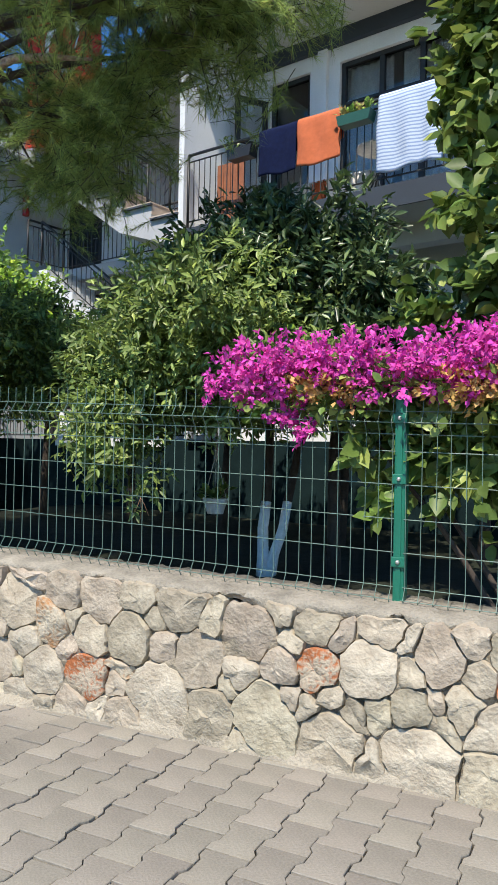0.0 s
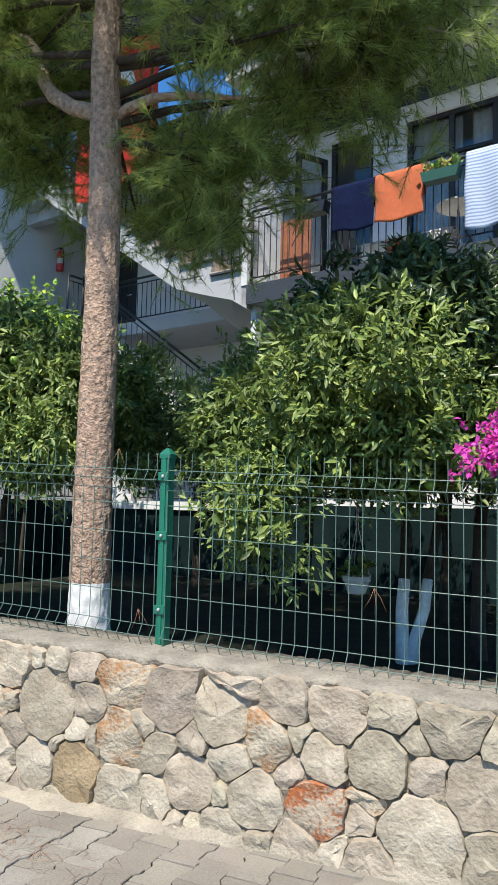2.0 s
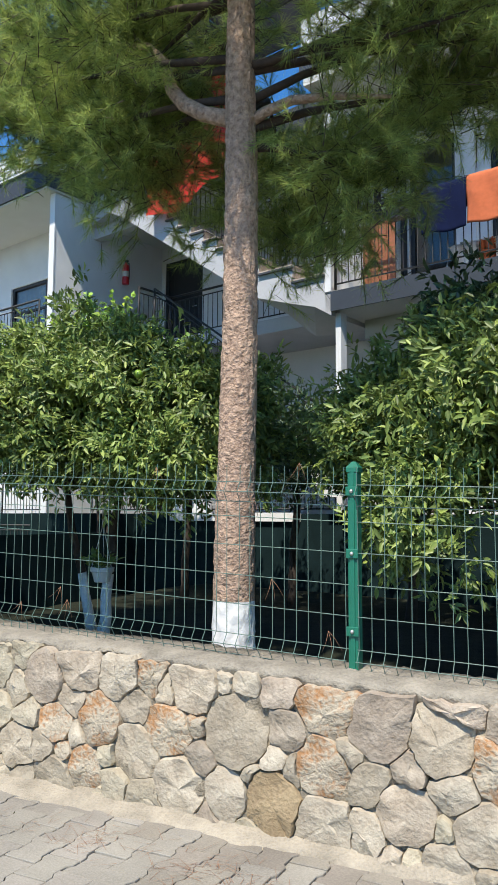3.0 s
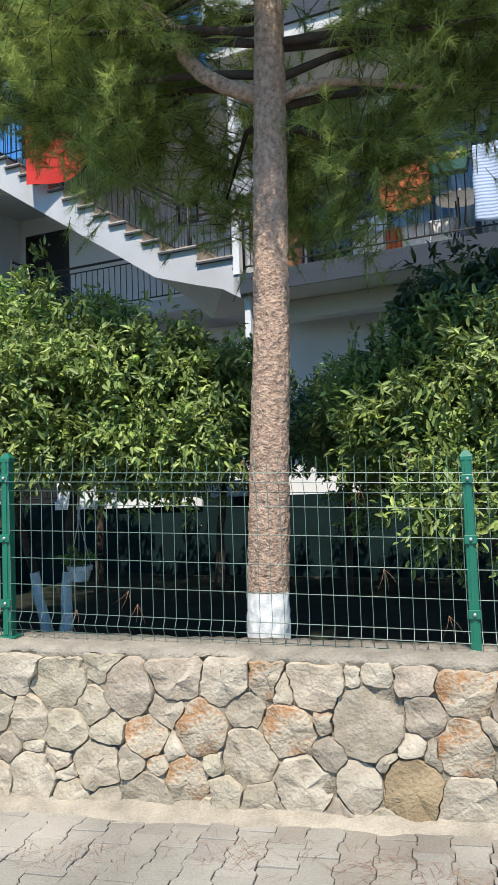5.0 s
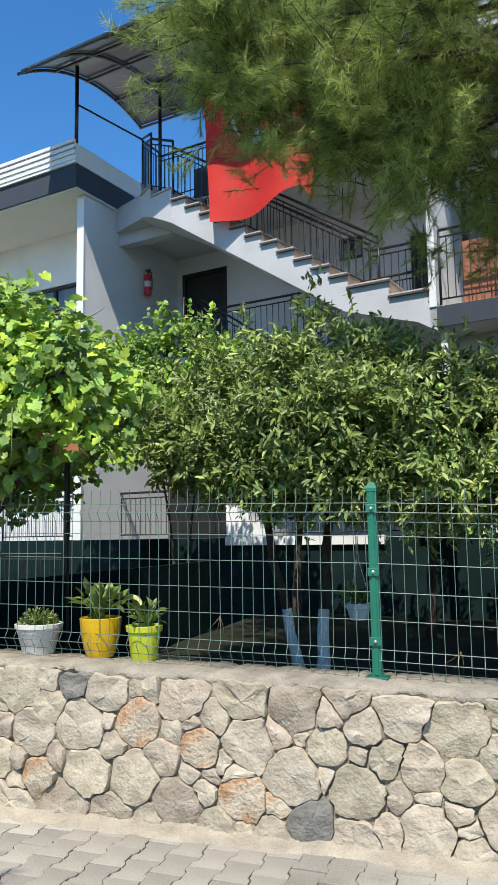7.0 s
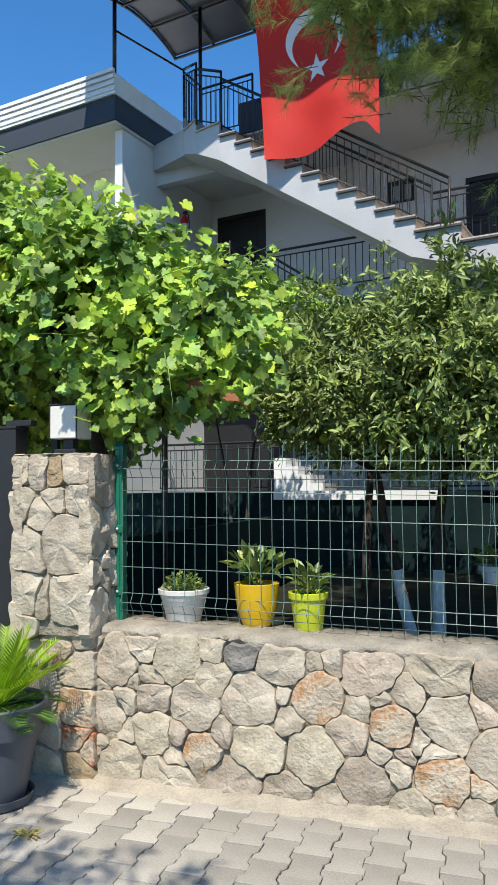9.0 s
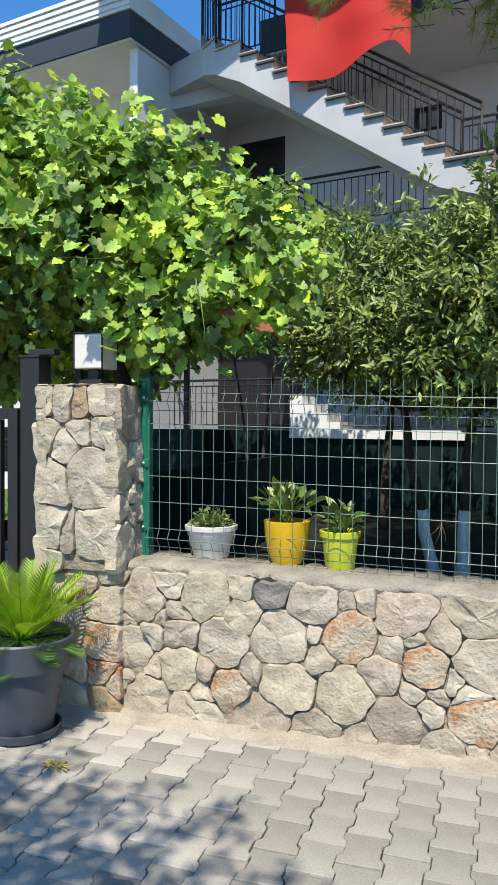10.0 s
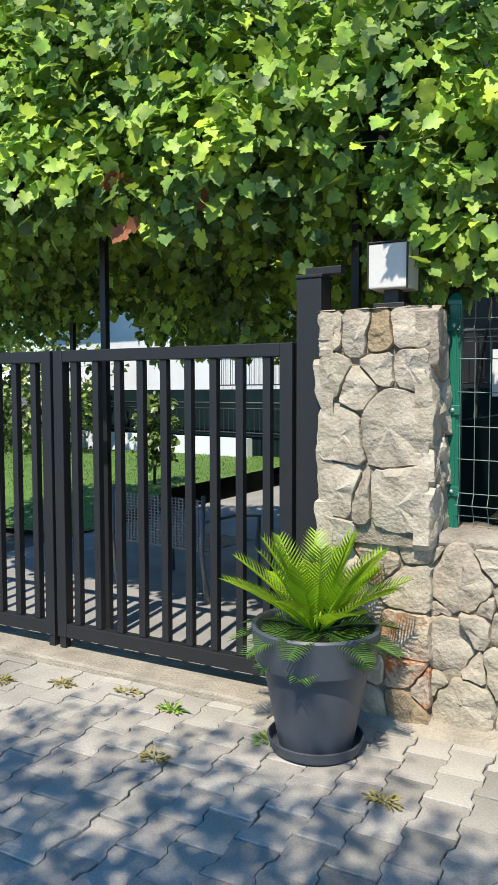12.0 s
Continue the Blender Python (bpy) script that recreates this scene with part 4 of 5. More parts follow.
citrus_tree((0.55, 4.6, 0.32), [(0.1, 0.0, 1.6, 0.07)],
            [((0.25, 4.2, 3.45), (0.75, 0.6, 0.55)), ((0.3, 4.1, 2.6), (0.65, 0.55, 0.5)), ((0.75, 4.2, 4.1), (0.9, 0.6, 0.6)), ((0.3, 3.95, 2.1), (0.7, 0.45, 0.36)), ((-0.45, 3.42, 1.35), (0.2, 0.1, 0.32)), ((-0.08, 3.42, 1.42), (0.2, 0.1, 0.22)), ((0.3, 3.45, 1.4), (0.3, 0.15, 0.3))], 3300, 23,
            "lemon tree with broad leaves and green fruit leaning over the fence", "broad", 0.105, OVAL, 8, 0.0, 18, 0.16)


# pale climbing shrub before the lower stair
sh = thing("climbing_shrub", pose(-9.0, 8.9, 0.32), "bright green leafy climbing shrub before the lower stair", "shrub")
so = Vector((-9.0, 8.9, 0.32))
for q in range(2):
    tube("stem", branch_path((0.15 * q - 0.2, 0.3, 0), (-0.05 + 0.1 * q, 0.0, 1), 3.2, 8, 0.0, 0.08, random.Random(40 + q)), [0.03, 0.028, 0.025, 0.022, 0.02, 0.017, 0.014, 0.01, 0.006], M["bark_dark"], sh, 6)
crown("crown", [((c[0] - so.x, c[1] - so.y, c[2] - so.z), q) for c, q in (((-9.0, 8.9, 4.1), (0.7, 0.6, 0.55)), ((-9.8, 8.9, 3.9), (0.75, 0.6, 0.6)), ((-8.3, 8.8, 3.65), (0.6, 0.6, 0.6)), ((-7.75, 8.8, 3.4), (0.6, 0.55, 0.55)), ((-10.5, 8.9, 3.7), (0.7, 0.6, 0.6)), ((-9.2, 8.7, 3.2), (1.3, 0.6, 0.6)))],
      1900, 7, 0.10, M["vine"], sh, OVAL, LANCE_F, 0.10, 0.3, 44, 0.5, 0.35)


# ---- bougainvillea ----
boug = thing("bougainvillea", pose(0.2, 3.5, 0.32), "bougainvillea in magenta flower spilling over the fence", "shrub")
o = Vector((0.2, 3.5, 0.32))


def shift(bl):
    return [((c[0] - o.x, c[1] - o.y, c[2] - o.z), q) for c, q in bl]


for k in range(5):
    tube("stem", branch_path((0, 0, 0), (-0.1 - 0.12 * k, -0.05, 1), 1.6, 7, 0.0, 0.08, random.Random(k)), [0.02, 0.018, 0.016, 0.014, 0.012, 0.01, 0.008, 0.005], M["bark_dark"], boug, 5)
flower = shift([((-1.12, 3.2, 1.68), (0.28, 0.15, 0.11)), ((-0.92, 3.22, 1.78), (0.25, 0.15, 0.1)), ((-0.62, 3.2, 1.74), (0.34, 0.18, 0.13)), ((-0.22, 3.2, 1.71), (0.32, 0.18, 0.13)), ((0.05, 3.2, 1.78), (0.3, 0.18, 0.14)), ((0.4, 3.2, 1.7), (0.3, 0.18, 0.15)), ((-0.95, 3.18, 1.52), (0.07, 0.05, 0.04)), ((-0.82, 3.17, 1.44), (0.04, 0.04, 0.04))])
crown("blossom", flower, 1350, 8, 0.033, M["bract"], boug, BRACT, BRACT_F, 0.028, 0.0, 31, 0.7, 0.5)
crown("faded_blossom", shift([((-0.8, 3.17, 1.63), (0.2, 0.08, 0.05)), ((-0.05, 3.15, 1.62), (0.22, 0.08, 0.07)), ((0.25, 3.15, 1.62), (0.25, 0.08, 0.08))]), 220, 7, 0.036, M["bract_old"], boug, BRACT, BRACT_F, 0.03, 0.0, 32, 0.8, 0.3)
crown("leaves", shift([((-0.6, 3.25, 1.62), (0.7, 0.15, 0.1)), ((0.2, 3.25, 1.6), (0.6, 0.15, 0.12))]), 260, 6, 0.055, M["broad"], boug, OVAL, LANCE_F, 0.06, 0.2, 33, 0.8, 0.3)

# ---- vine over the gate ----
vine = thing("grape_vine", pose(-8.17, 3.60, 0.32), "leafy green grape vine trained over the gate", "vine")
o = Vector((-8.17, 3.60, 0.32))
vr = random.Random(4)
tubes("stem", [([(0, 0, 0), (0.01, 0.0, 0.5), (0.02, 0.0, 1.0), (0.0, 0.0, 1.5), (-0.15, -0.02, 1.9), (-0.5, -0.05, 2.2)], [0.06, 0.055, 0.055, 0.05, 0.04, 0.03]),
               ([(0.02, 0.0, 1.0), (0.1, 0.0, 1.42), (0.42, 0.0, 1.8), (0.8, 0, 2.0)], [0.055, 0.06, 0.055, 0.025])], M["bark_dark"], vine, 8)
vb = [((-7.50, 3.5, 2.5), (0.56, 0.56, 0.40)), ((-8.1, 3.45, 2.75), (0.75, 0.72, 0.58)), ((-8.9, 3.5, 3.0), (0.85, 0.8, 0.72)), ((-9.7, 3.5, 3.0), (0.9, 0.85, 0.72)), ((-10.6, 3.5, 3.05), (0.95, 0.85, 0.72)), ((-11.5, 3.6, 3.1), (0.95, 0.85, 0.7)),
      ((-7.75, 3.25, 2.2), (0.35, 0.3, 0.25)), ((-9.0, 2.95, 2.55), (0.6, 0.3, 0.26)), ((-10.0, 2.95, 2.62), (0.6, 0.3, 0.25)), ((-11.0, 3.0, 2.62), (0.6, 0.35, 0.25)), ((-9.6, 4.7, 2.65), (1.5, 0.8, 0.6)), ((-11.2, 4.8, 2.7), (1.5, 0.9, 0.5)), ((-10.2, 5.9, 2.45), (1.6, 0.8, 0.6)), ((-12.3, 5.0, 2.6), (1.2, 0.9, 0.6)),
      ((-9.4, 4.5, 3.15), (1.4, 0.9, 0.45)), ((-11.0, 4.6, 3.2), (1.5, 0.9, 0.5)), ((-10.4, 3.6, 3.5), (1.3, 0.8, 0.5)), ((-11.8, 3.7, 3.4), (1.0, 0.8, 0.5))]
crown("leaves", shift(vb), 19000, 3, 0.076, M["vine"], vine, LOBED, LOBED_F, 0.10, 0.55, 41, 0.42, 0.15, "", 0.1, 0.42)
crown("dry_leaves", shift([((-7.15, 3.1, 2.1), (0.12, 0.1, 0.16)), ((-7.2, 3.0, 2.25), (0.2, 0.1, 0.15)), ((-9.2, 2.8, 2.35), (0.3, 0.1, 0.2))]), 9, 2, 0.085, M["vine_old"], vine, LOBED, LOBED_F, 0.06, 0.6, 42, 0.5, 0.2)
for k in range(10):
    p = Vector((vr.uniform(-9.2, -7.0), vr.uniform(2.9, 3.2), vr.uniform(2.3, 2.9))) - o
    tube("shoot", branch_path(p, (vr.uniform(-1, 1), -0.4, vr.uniform(-0.8, 0.2)), 0.4, 6, -0.05, 0.2, vr), [0.004, 0.004, 0.0035, 0.003, 0.0025, 0.002, 0.0015], M["vine"], vine, 4)
for x in (-8.35, -9.9, -11.6):
    for y in (3.35, 5.0):
        pp = thing("pergola_post", pose(x, y, 0), "black square steel pergola post", "post", "pergola posts")
        box("post", (-0.02, -0.02, 0), (0.02, 0.02, 2.6), M["black"], pp, 0.003)
for y in (3.35, 5.0):
    pb = thing("pergola_beam", pose(-12.2, y, 2.6), "black steel pergola beam under the vine", "beam", "pergola beams")
    box("beam", (0, -0.03, 0), (4.9, 0.03, 0.06), M["black"], pb, 0.003)


# ---- gate ----
def gate_leaf(x0, x1):
    g = thing("metal_gate", pose(x0, 2.97, 0.10), "black painted steel bar gate, closed", "gate", "gate leaves")
    w, h = x1 - x0, 1.57
    for a, b in ((0, 0.065), (w - 0.065, w)):
        box("stile", (a, -0.03, 0), (b, 0.03, h), M["black"], g, 0.004)
    box("top_rail", (0.065, -0.028, h - 0.062), (w - 0.065, 0.028, h), M["black"], g, 0.004)
    box("bottom_rail", (0.065, -0.028, 0.0), (w - 0.065, 0.028, 0.075), M["black"], g, 0.004)
    for a in (0.01, w - 0.05):
        box("hinge_foot", (a, -0.02, -0.07), (a + 0.04, 0.02, 0.0), M["black"], g)
    n = int(round((w - 0.13) / 0.141))
    bm = add_box(bmesh.new(), (-0.02, -0.02, 0.076), (0.02, 0.02, h - 0.063), 0.003)
    first = part("bar", bm, M["black"], g)
    first.location.x = 0.065 + (w - 0.13) / n * 0.5
    for k in range(1, n):
        c = new("bar", first.data)
        c.parent = g
        c.location.x = 0.065 + (w - 0.13) * (k + 0.5) / n
    return g


gate_leaf(-9.93, -8.50)
gate_leaf(-11.38, -9.95)
gp = thing("gate_post", pose(-8.42, 3.0, 0), "black square steel gate post beside the pillar", "post")
box("post", (-0.06, -0.06, 0), (0.06, 0.06, 1.95), M["black"], gp, 0.004)
box("cap", (-0.065, -0.065, 1.95), (0.065, 0.065, 1.965), M["black"], gp, 0.003)
box("head_arm", (-0.03, -0.03, 1.966), (0.14, 0.03, 2.0), M["black"], gp, 0.003)
tagged(box("threshold", (-11.6, 2.80, -0.05), (-8.43, 3.10, 0.035), M["dust"], None, 0.012), "pale concrete strip under the gate", "threshold", "", "structure")

# lantern on the pillar
lan = thing("pillar_lantern", pose(-8.07, 3.06, 1.80) @ Matrix.Scale(0.92, 4), "white cube lantern in a black frame on the gate pillar", "lamp")
box("foot", (-0.075, -0.075, 0.0), (0.075, 0.075, 0.03), M["black"], lan, 0.004)
box("neck", (-0.035, -0.035, 0.03), (0.035, 0.035, 0.10), M["black"], lan, 0.003)
box("shade", (-0.094, -0.094, 0.095), (0.094, 0.094, 0.30), M["pot_white"], lan, 0.006, "white opal glass")
for sx in (-1, 1):
    for sy in (-1, 1):
        box("frame_bar", (sx * 0.094 - 0.004, sy * 0.094 - 0.004, 0.09), (sx * 0.094 + 0.004, sy * 0.094 + 0.004, 0.302), M["black"], lan)
box("lid", (-0.1, -0.1, 0.303), (0.1, 0.1, 0.310), M["black"], lan, 0.003)

# ---- cycad in its planter ----
plant = thing("potted_cycad", pose(-8.235, 2.61, 0.0), "bright green cycad in a grey plastic planter on a saucer", "plant")
lathe("saucer", [(0.15, 0.0), (0.185, 0.006), (0.20, 0.05), (0.192, 0.052), (0.178, 0.016), (0.0, 0.014)], M["planter"], plant, 40)
lathe("planter", [(0.145, 0.018), (0.152, 0.02), (0.218, 0.355), (0.247, 0.362), (0.264, 0.505), (0.257, 0.514), (0.244, 0.507), (0.222, 0.45), (0.0, 0.448)], M["planter"], plant, 48)
lathe("soil", [(0.221, 0.45), (0.19, 0.462), (0.0, 0.47)], M["soil"], plant, 24)
LEAFLET = [(-0.5, 0, 0), (0.5, 0, 0), (0.3, 0.6, 0.02), (0, 1, -0.04), (-0.3, 0.6, 0.02)]
cr = random.Random(8)
for ring, (count, el, ln, mt) in enumerate(((6, 76, 0.42, "cycad"), (8, 60, 0.43, "cycad"), (9, 40, 0.41, "cycad"), (9, 12, 0.33, "cycad_old"), (7, -10, 0.26, "cycad_old"))):
    for k in range(count):
        az = 2 * math.pi * (k + 0.37 * ring) / count + cr.uniform(-0.15, 0.15)
        e = radians(el + cr.uniform(-7, 7))
        d = Vector((math.cos(az) * math.cos(e), math.sin(az) * math.cos(e), math.sin(e)))
        pts = [Vector((math.cos(az) * 0.03, math.sin(az) * 0.03, 0.48))]
        n = 12
        for q in range(n):
            d = (d + Vector((math.cos(az), math.sin(az), 0)) * 0.02 + Vector((0, 0, -0.05 if ring > 2 else -0.025))).normalized()
            pts.append(pts[-1] + d * ln / n)
        fr = tube("frond", pts, [0.005 * (1 - 0.8 * q / n) + 0.001 for q in range(n + 1)], M[mt], plant, 4)
        pos, way, upv, sz = [], [], [], []
        for q in range(5, n * 2):
            i, f = divmod(q / 2, 1)
            i = int(i)
            p = pts[i].lerp(pts[i + 1], f)
            sd = (pts[i + 1] - pts[i]).normalized()
            lat = sd.cross(Vector((0, 0, 1)) if abs(sd.z) < 0.97 else Vector((math.cos(az), math.sin(az), 0))).normalized()
            nrm = lat.cross(sd)
            u = q / (n * 2)
            L = 0.115 * math.sin(math.pi * min(1, 0.22 + 0.72 * u)) ** 0.7
            for s in (-1, 1):
                pos.append(tuple(p))
                way.append(tuple(lat * s + sd * 0.95 + nrm * 0.28))
                upv.append(tuple(nrm))
                sz.append(L)
        scatter("leaflet_fringe", LEAFLET, [(0, 1, 2, 3, 4)], np.array(pos), np.array(way), np.array(upv), np.array(sz), M[mt], fr, "", "stuff", np.full(len(sz), 0.0085))


# ---- pots on the wall ----
def leafy(parent, z, n, size, seed, spread, mat="broad", up=0.0, slim=1.0):
    g = np.random.default_rng(seed)
    d = unit(np.stack([g.normal(size=n), g.normal(size=n), 0.3 + up + 0.9 * g.random(n)], 1))
    pos = np.array([0, 0, z]) + d * (g.random(n) ** 0.7 * spread)[:, None]
    face = np.tile([0.0, -0.3, 1], (n, 1)) + g.normal(size=(n, 3)) * 0.4
    ln = size * (0.6 + 0.6 * g.random(n))
    scatter("leaves", OVAL, LANCE_F, pos, d + g.normal(size=(n, 3)) * 0.35, face, ln, M[mat], parent, "", "stuff", ln * slim)
    stems = [([(0, 0, z - 0.05), tuple(np.array([0, 0, z]) + d[k] * spread * 0.8)], [0.005, 0.003]) for k in range(min(n, 10))]
    tubes("stems", stems, M["vine"], parent, 4)


def pot(name, x, y, prof, mat, label, soil_r, soil_z):
    t = thing(name, pose(x, y, wall_top(x) + 0.008), label, "flowerpot", "pots on the wall")
    lathe("pot", prof, M[mat], t, 36)
    lathe("soil", [(soil_r, soil_z), (soil_r * 0.5, soil_z + 0.012), (0.0, soil_z + 0.015)], M["soil"], t, 20)
    return t


p1 = pot("flowerpot", -7.48, 3.325, [(0.098, 0), (0.10, 0.004), (0.112, 0.06), (0.116, 0.064), (0.128, 0.12), (0.132, 0.124), (0.138, 0.150), (0.148, 0.156), (0.15, 0.18), (0.142, 0.183), (0.13, 0.15), (0.0, 0.148)], "pot_white", "white basket-pattern flowerpot with a low grey-green plant", 0.13, 0.158)
leafy(p1, 0.15, 700, 0.024, 61, 0.125)
p2 = pot("flowerpot", -7.03, 3.31, [(0.072, 0), (0.08, 0.004), (0.102, 0.06), (0.118, 0.13), (0.125, 0.20), (0.128, 0.235), (0.12, 0.238), (0.108, 0.2), (0.0, 0.198)], "pot_yellow", "round yellow glazed flowerpot with a leafy plant", 0.106, 0.21)
leafy(p2, 0.24, 85, 0.095, 62, 0.19, up=0.55, slim=0.72)
p3 = pot("flowerpot", -6.735, 3.31, [(0.076, 0), (0.078, 0.004), (0.098, 0.165), (0.108, 0.168), (0.111, 0.20), (0.104, 0.203), (0.094, 0.17), (0.0, 0.168)], "pot_lime", "lime green plastic flowerpot with a leafy plant", 0.095, 0.18)
leafy(p3, 0.20, 55, 0.085, 63, 0.13, up=0.5, slim=0.72)


# hanging pots
def hanging_pot(x, y, z, top, seed, label):
    t = thing("hanging_pot", pose(x, y, z), label, "flowerpot", "hanging pots")
    lathe("bowl", [(0.06, 0), (0.065, 0.003), (0.088, 0.085), (0.10, 0.09), (0.104, 0.125), (0.097, 0.127), (0.09, 0.10), (0.0, 0.1)], M["pot_white"], t, 28)
    leafy(t, 0.12, 40, 0.085, seed, 0.14)
    for k in range(3):
        a = 2.1 * k
        tube("cord", [(0.098 * math.cos(a), 0.098 * math.sin(a), 0.12), (0.01 * math.cos(a), 0.01 * math.sin(a), 0.46), (0, 0, top - z)], 0.0035, M["pot_white"], t, 4)
    return t


hanging_pot(-5.77, 5.02, 0.89, 2.0, 71, "white hanging flowerpot on cords with a trailing plant")
hanging_pot(-2.47, 5.28, 0.84, 1.9, 72, "white hanging bowl with dark trailing leaves")


# ---- balcony things ----
def cloth(name, a0, a1, z_top, drop_f, drop_b, mat, label, seed, sway=0.03):
    t = tagged(new(name), label, "towel", "laundry on the balcony rail")
    t.matrix_world = HM @ pose(a0, 0.03, z_top)
    w = a1 - a0
    nx, nz = 24, 30
    prof = []
    for k in range(nz + 1):
        s = -drop_b + (drop_b + drop_f) * k / nz
        prof.append((0.045 if s < -0.04 else (-0.045 if s > 0.04 else -s * 1.1), -abs(s) if abs(s) > 0.04 else -0.03 * abs(s) / 0.04 - 0.0, s))
    vs = []
    for y, z, s in prof:
        for i in range(nx + 1):
            x = w * i / nx
            f = min(1, max(0, abs(s) / 0.3))
            wv = sway * f * (noise.noise((x * 5 + seed, s * 1.2, seed)) + 0.6 * math.sin(x * 18 + seed + s * 1.5))
            vs.append((x + 0.02 * f * noise.noise((x * 3, s * 3, seed + 4)), y + (wv if s > 0 else -wv) - (0.02 * f if s > 0 else 0), z + (0.02 * math.sin(x * 9 + seed) * f)))
    fs = [(j * (nx + 1) + i, j * (nx + 1) + i + 1, (j + 1) * (nx + 1) + i + 1, (j + 1) * (nx + 1) + i) for j in range(nz) for i in range(nx)]
    c = mesh_ob("cloth", vs, fs, mat, t, True)
    sol = c.modifiers.new("thick", "SOLIDIFY")
    sol.thickness = 0.008
    return t


striped = M["towel_orange"].copy()
striped.name = "striped_towel"
n_, l_ = striped.node_tree.nodes, striped.node_tree.links
wv_ = n_.new("ShaderNodeTexWave")
wv_.bands_direction = "Z"
wv_.inputs["Scale"].default_value, wv_.inputs["Distortion"].default_value, wv_.inputs["Detail"].default_value = 7.5, 1.2, 3
co_ = n_.new("ShaderNodeTexCoord")
rp_ = n_.new("ShaderNodeValToRGB")
rp_.color_ramp.elements[0].color, rp_.color_ramp.elements[1].color = (0.26, 0.36, 0.58, 1), (0.58, 0.66, 0.80, 1)
rp_.color_ramp.elements[0].position, rp_.color_ramp.elements[1].position = 0.25, 0.55
l_.new(co_.outputs["Object"], wv_.inputs["Vector"])
l_.new(wv_.outputs[0], rp_.inputs[0])
l_.new(rp_.outputs[0], n_["Principled BSDF"].inputs["Base Color"])
cloth("hanging_towel", 1.39, 2.0, 5.72, 0.66, 0.35, M["towel_blue"], "navy blue towel hung over the balcony rail", 1)
cloth("hanging_towel", 2.01, 2.67, 5.73, 0.66, 0.4, M["towel_orange"], "orange towel hung over the balcony rail", 2)
cloth("hanging_towel", 3.20, 4.02, 5.73, 0.98, 0.4, striped, "blue and white striped beach towel hung over the rail", 3)
fb = tagged(new("flower_box"), "dark green flower box with small yellowing plants on the rail", "flower box")
fb.matrix_world = HM @ pose(2.68, -0.08, 5.40)
prism("trough", [(0.0, 0.13), (0.03, 0.0), (0.45, 0.0), (0.48, 0.13)], (-0.08, 0.08), M["trough"], fb)
for k in range(4):
    e = new("plant")
    e.parent = fb
    e.location = (0.08 + 0.11 * k, 0, 0)
    gq = np.random.default_rng(80 + k)
    n = 30
    dd = unit(np.stack([gq.normal(size=n) * 0.6, gq.normal(size=n) * 0.6, 0.5 + gq.random(n)], 1))
    scatter("leaves", OVAL, LANCE_F, np.array([0, 0, 0.13]) + dd * (gq.random(n) * 0.12)[:, None], dd, np.tile([0, -0.5, 1.0], (n, 1)), 0.05 + 0.03 * gq.random(n), M["vine"] if k % 2 else M["dry"], e, "", "stuff")
fb2 = tagged(new("flower_box"), "dark flower box hung on the railing beside the towel", "flower box")
fb2.matrix_world = HM @ pose(0.92, -0.08, 5.36)
prism("trough", [(0.0, 0.15), (0.03, 0.0), (0.40, 0.0), (0.43, 0.15)], (-0.08, 0.08), M["black"], fb2)
leafy(fb2, 0.16, 30, 0.07, 91, 0.2)
tb = tagged(new("balcony_table"), "small black wrought iron table on the balcony", "table")
tb.matrix_world = HM @ pose(2.95, 0.5, 4.605)
lathe("tabletop", [(0.30, 0.66), (0.31, 0.665), (0.31, 0.685), (0.30, 0.69), (0.0, 0.69)], M["curtain"], tb, 24)
for k in range(3):
    a = 2.1 * k + 0.4
    tube("leg", [(0.08 * math.cos(a), 0.08 * math.sin(a), 0.66), (0.05 * math.cos(a), 0.05 * math.sin(a), 0.35), (0.25 * math.cos(a), 0.25 * math.sin(a), 0.0)], 0.012, M["black"], tb, 6)

rack = tagged(new("drying_rack"), "low drying rack with white laundry on the balcony", "drying rack")
rack.matrix_world = HM @ pose(1.55, 0.32, 4.605)
for sx in (0.0, 1.35):
    tube("leg", [(sx, 0.0, 0.0), (sx, 0.2, 0.42)], 0.01, M["steel"], rack, 6)
    tube("leg", [(sx, 0.4, 0.0), (sx, 0.2, 0.42)], 0.01, M["steel"], rack, 6)
for q in range(3):
    tube("bar", [(0.0, 0.1 + 0.1 * q, 0.40), (1.35, 0.1 + 0.1 * q, 0.40)], 0.007, M["steel"], rack, 6)
for q, (a0, a1, mt) in enumerate(((0.05, 0.40, "laundry"), (0.42, 0.62, "towel_orange"), (0.64, 1.0, "laundry"), (1.02, 1.3, "curtain"))):
    nx = 14
    vs = []
    for j, (y, z) in enumerate(((0.10, 0.05), (0.09, 0.2), (0.09, 0.35), (0.10, 0.415), (0.2, 0.40), (0.3, 0.415), (0.31, 0.3), (0.31, 0.12))):
        for i in range(nx + 1):
            vs.append((a0 + (a1 - a0) * i / nx, y + 0.02 * math.sin(i * 1.3 + q) * (1 if z < 0.38 else 0.2), z + 0.02 * math.sin(i * 0.9 + q * 2) * (1 if z < 0.3 else 0.2)))
    fs = [(j * (nx + 1) + i, j * (nx + 1) + i + 1, (j + 1) * (nx + 1) + i + 1, (j + 1) * (nx + 1) + i) for j in range(7) for i in range(nx)]
    mesh_ob("garment", vs, fs, M[mt], rack, True)

# flag hung from the stair head
fl = tagged(new("flag"), "red flag with a white crescent and star hung beside the stair", "flag")
fl.matrix_world = HM @ pose(-3.72, -0.10, 9.10)
FW, FH = 1.95, 2.62


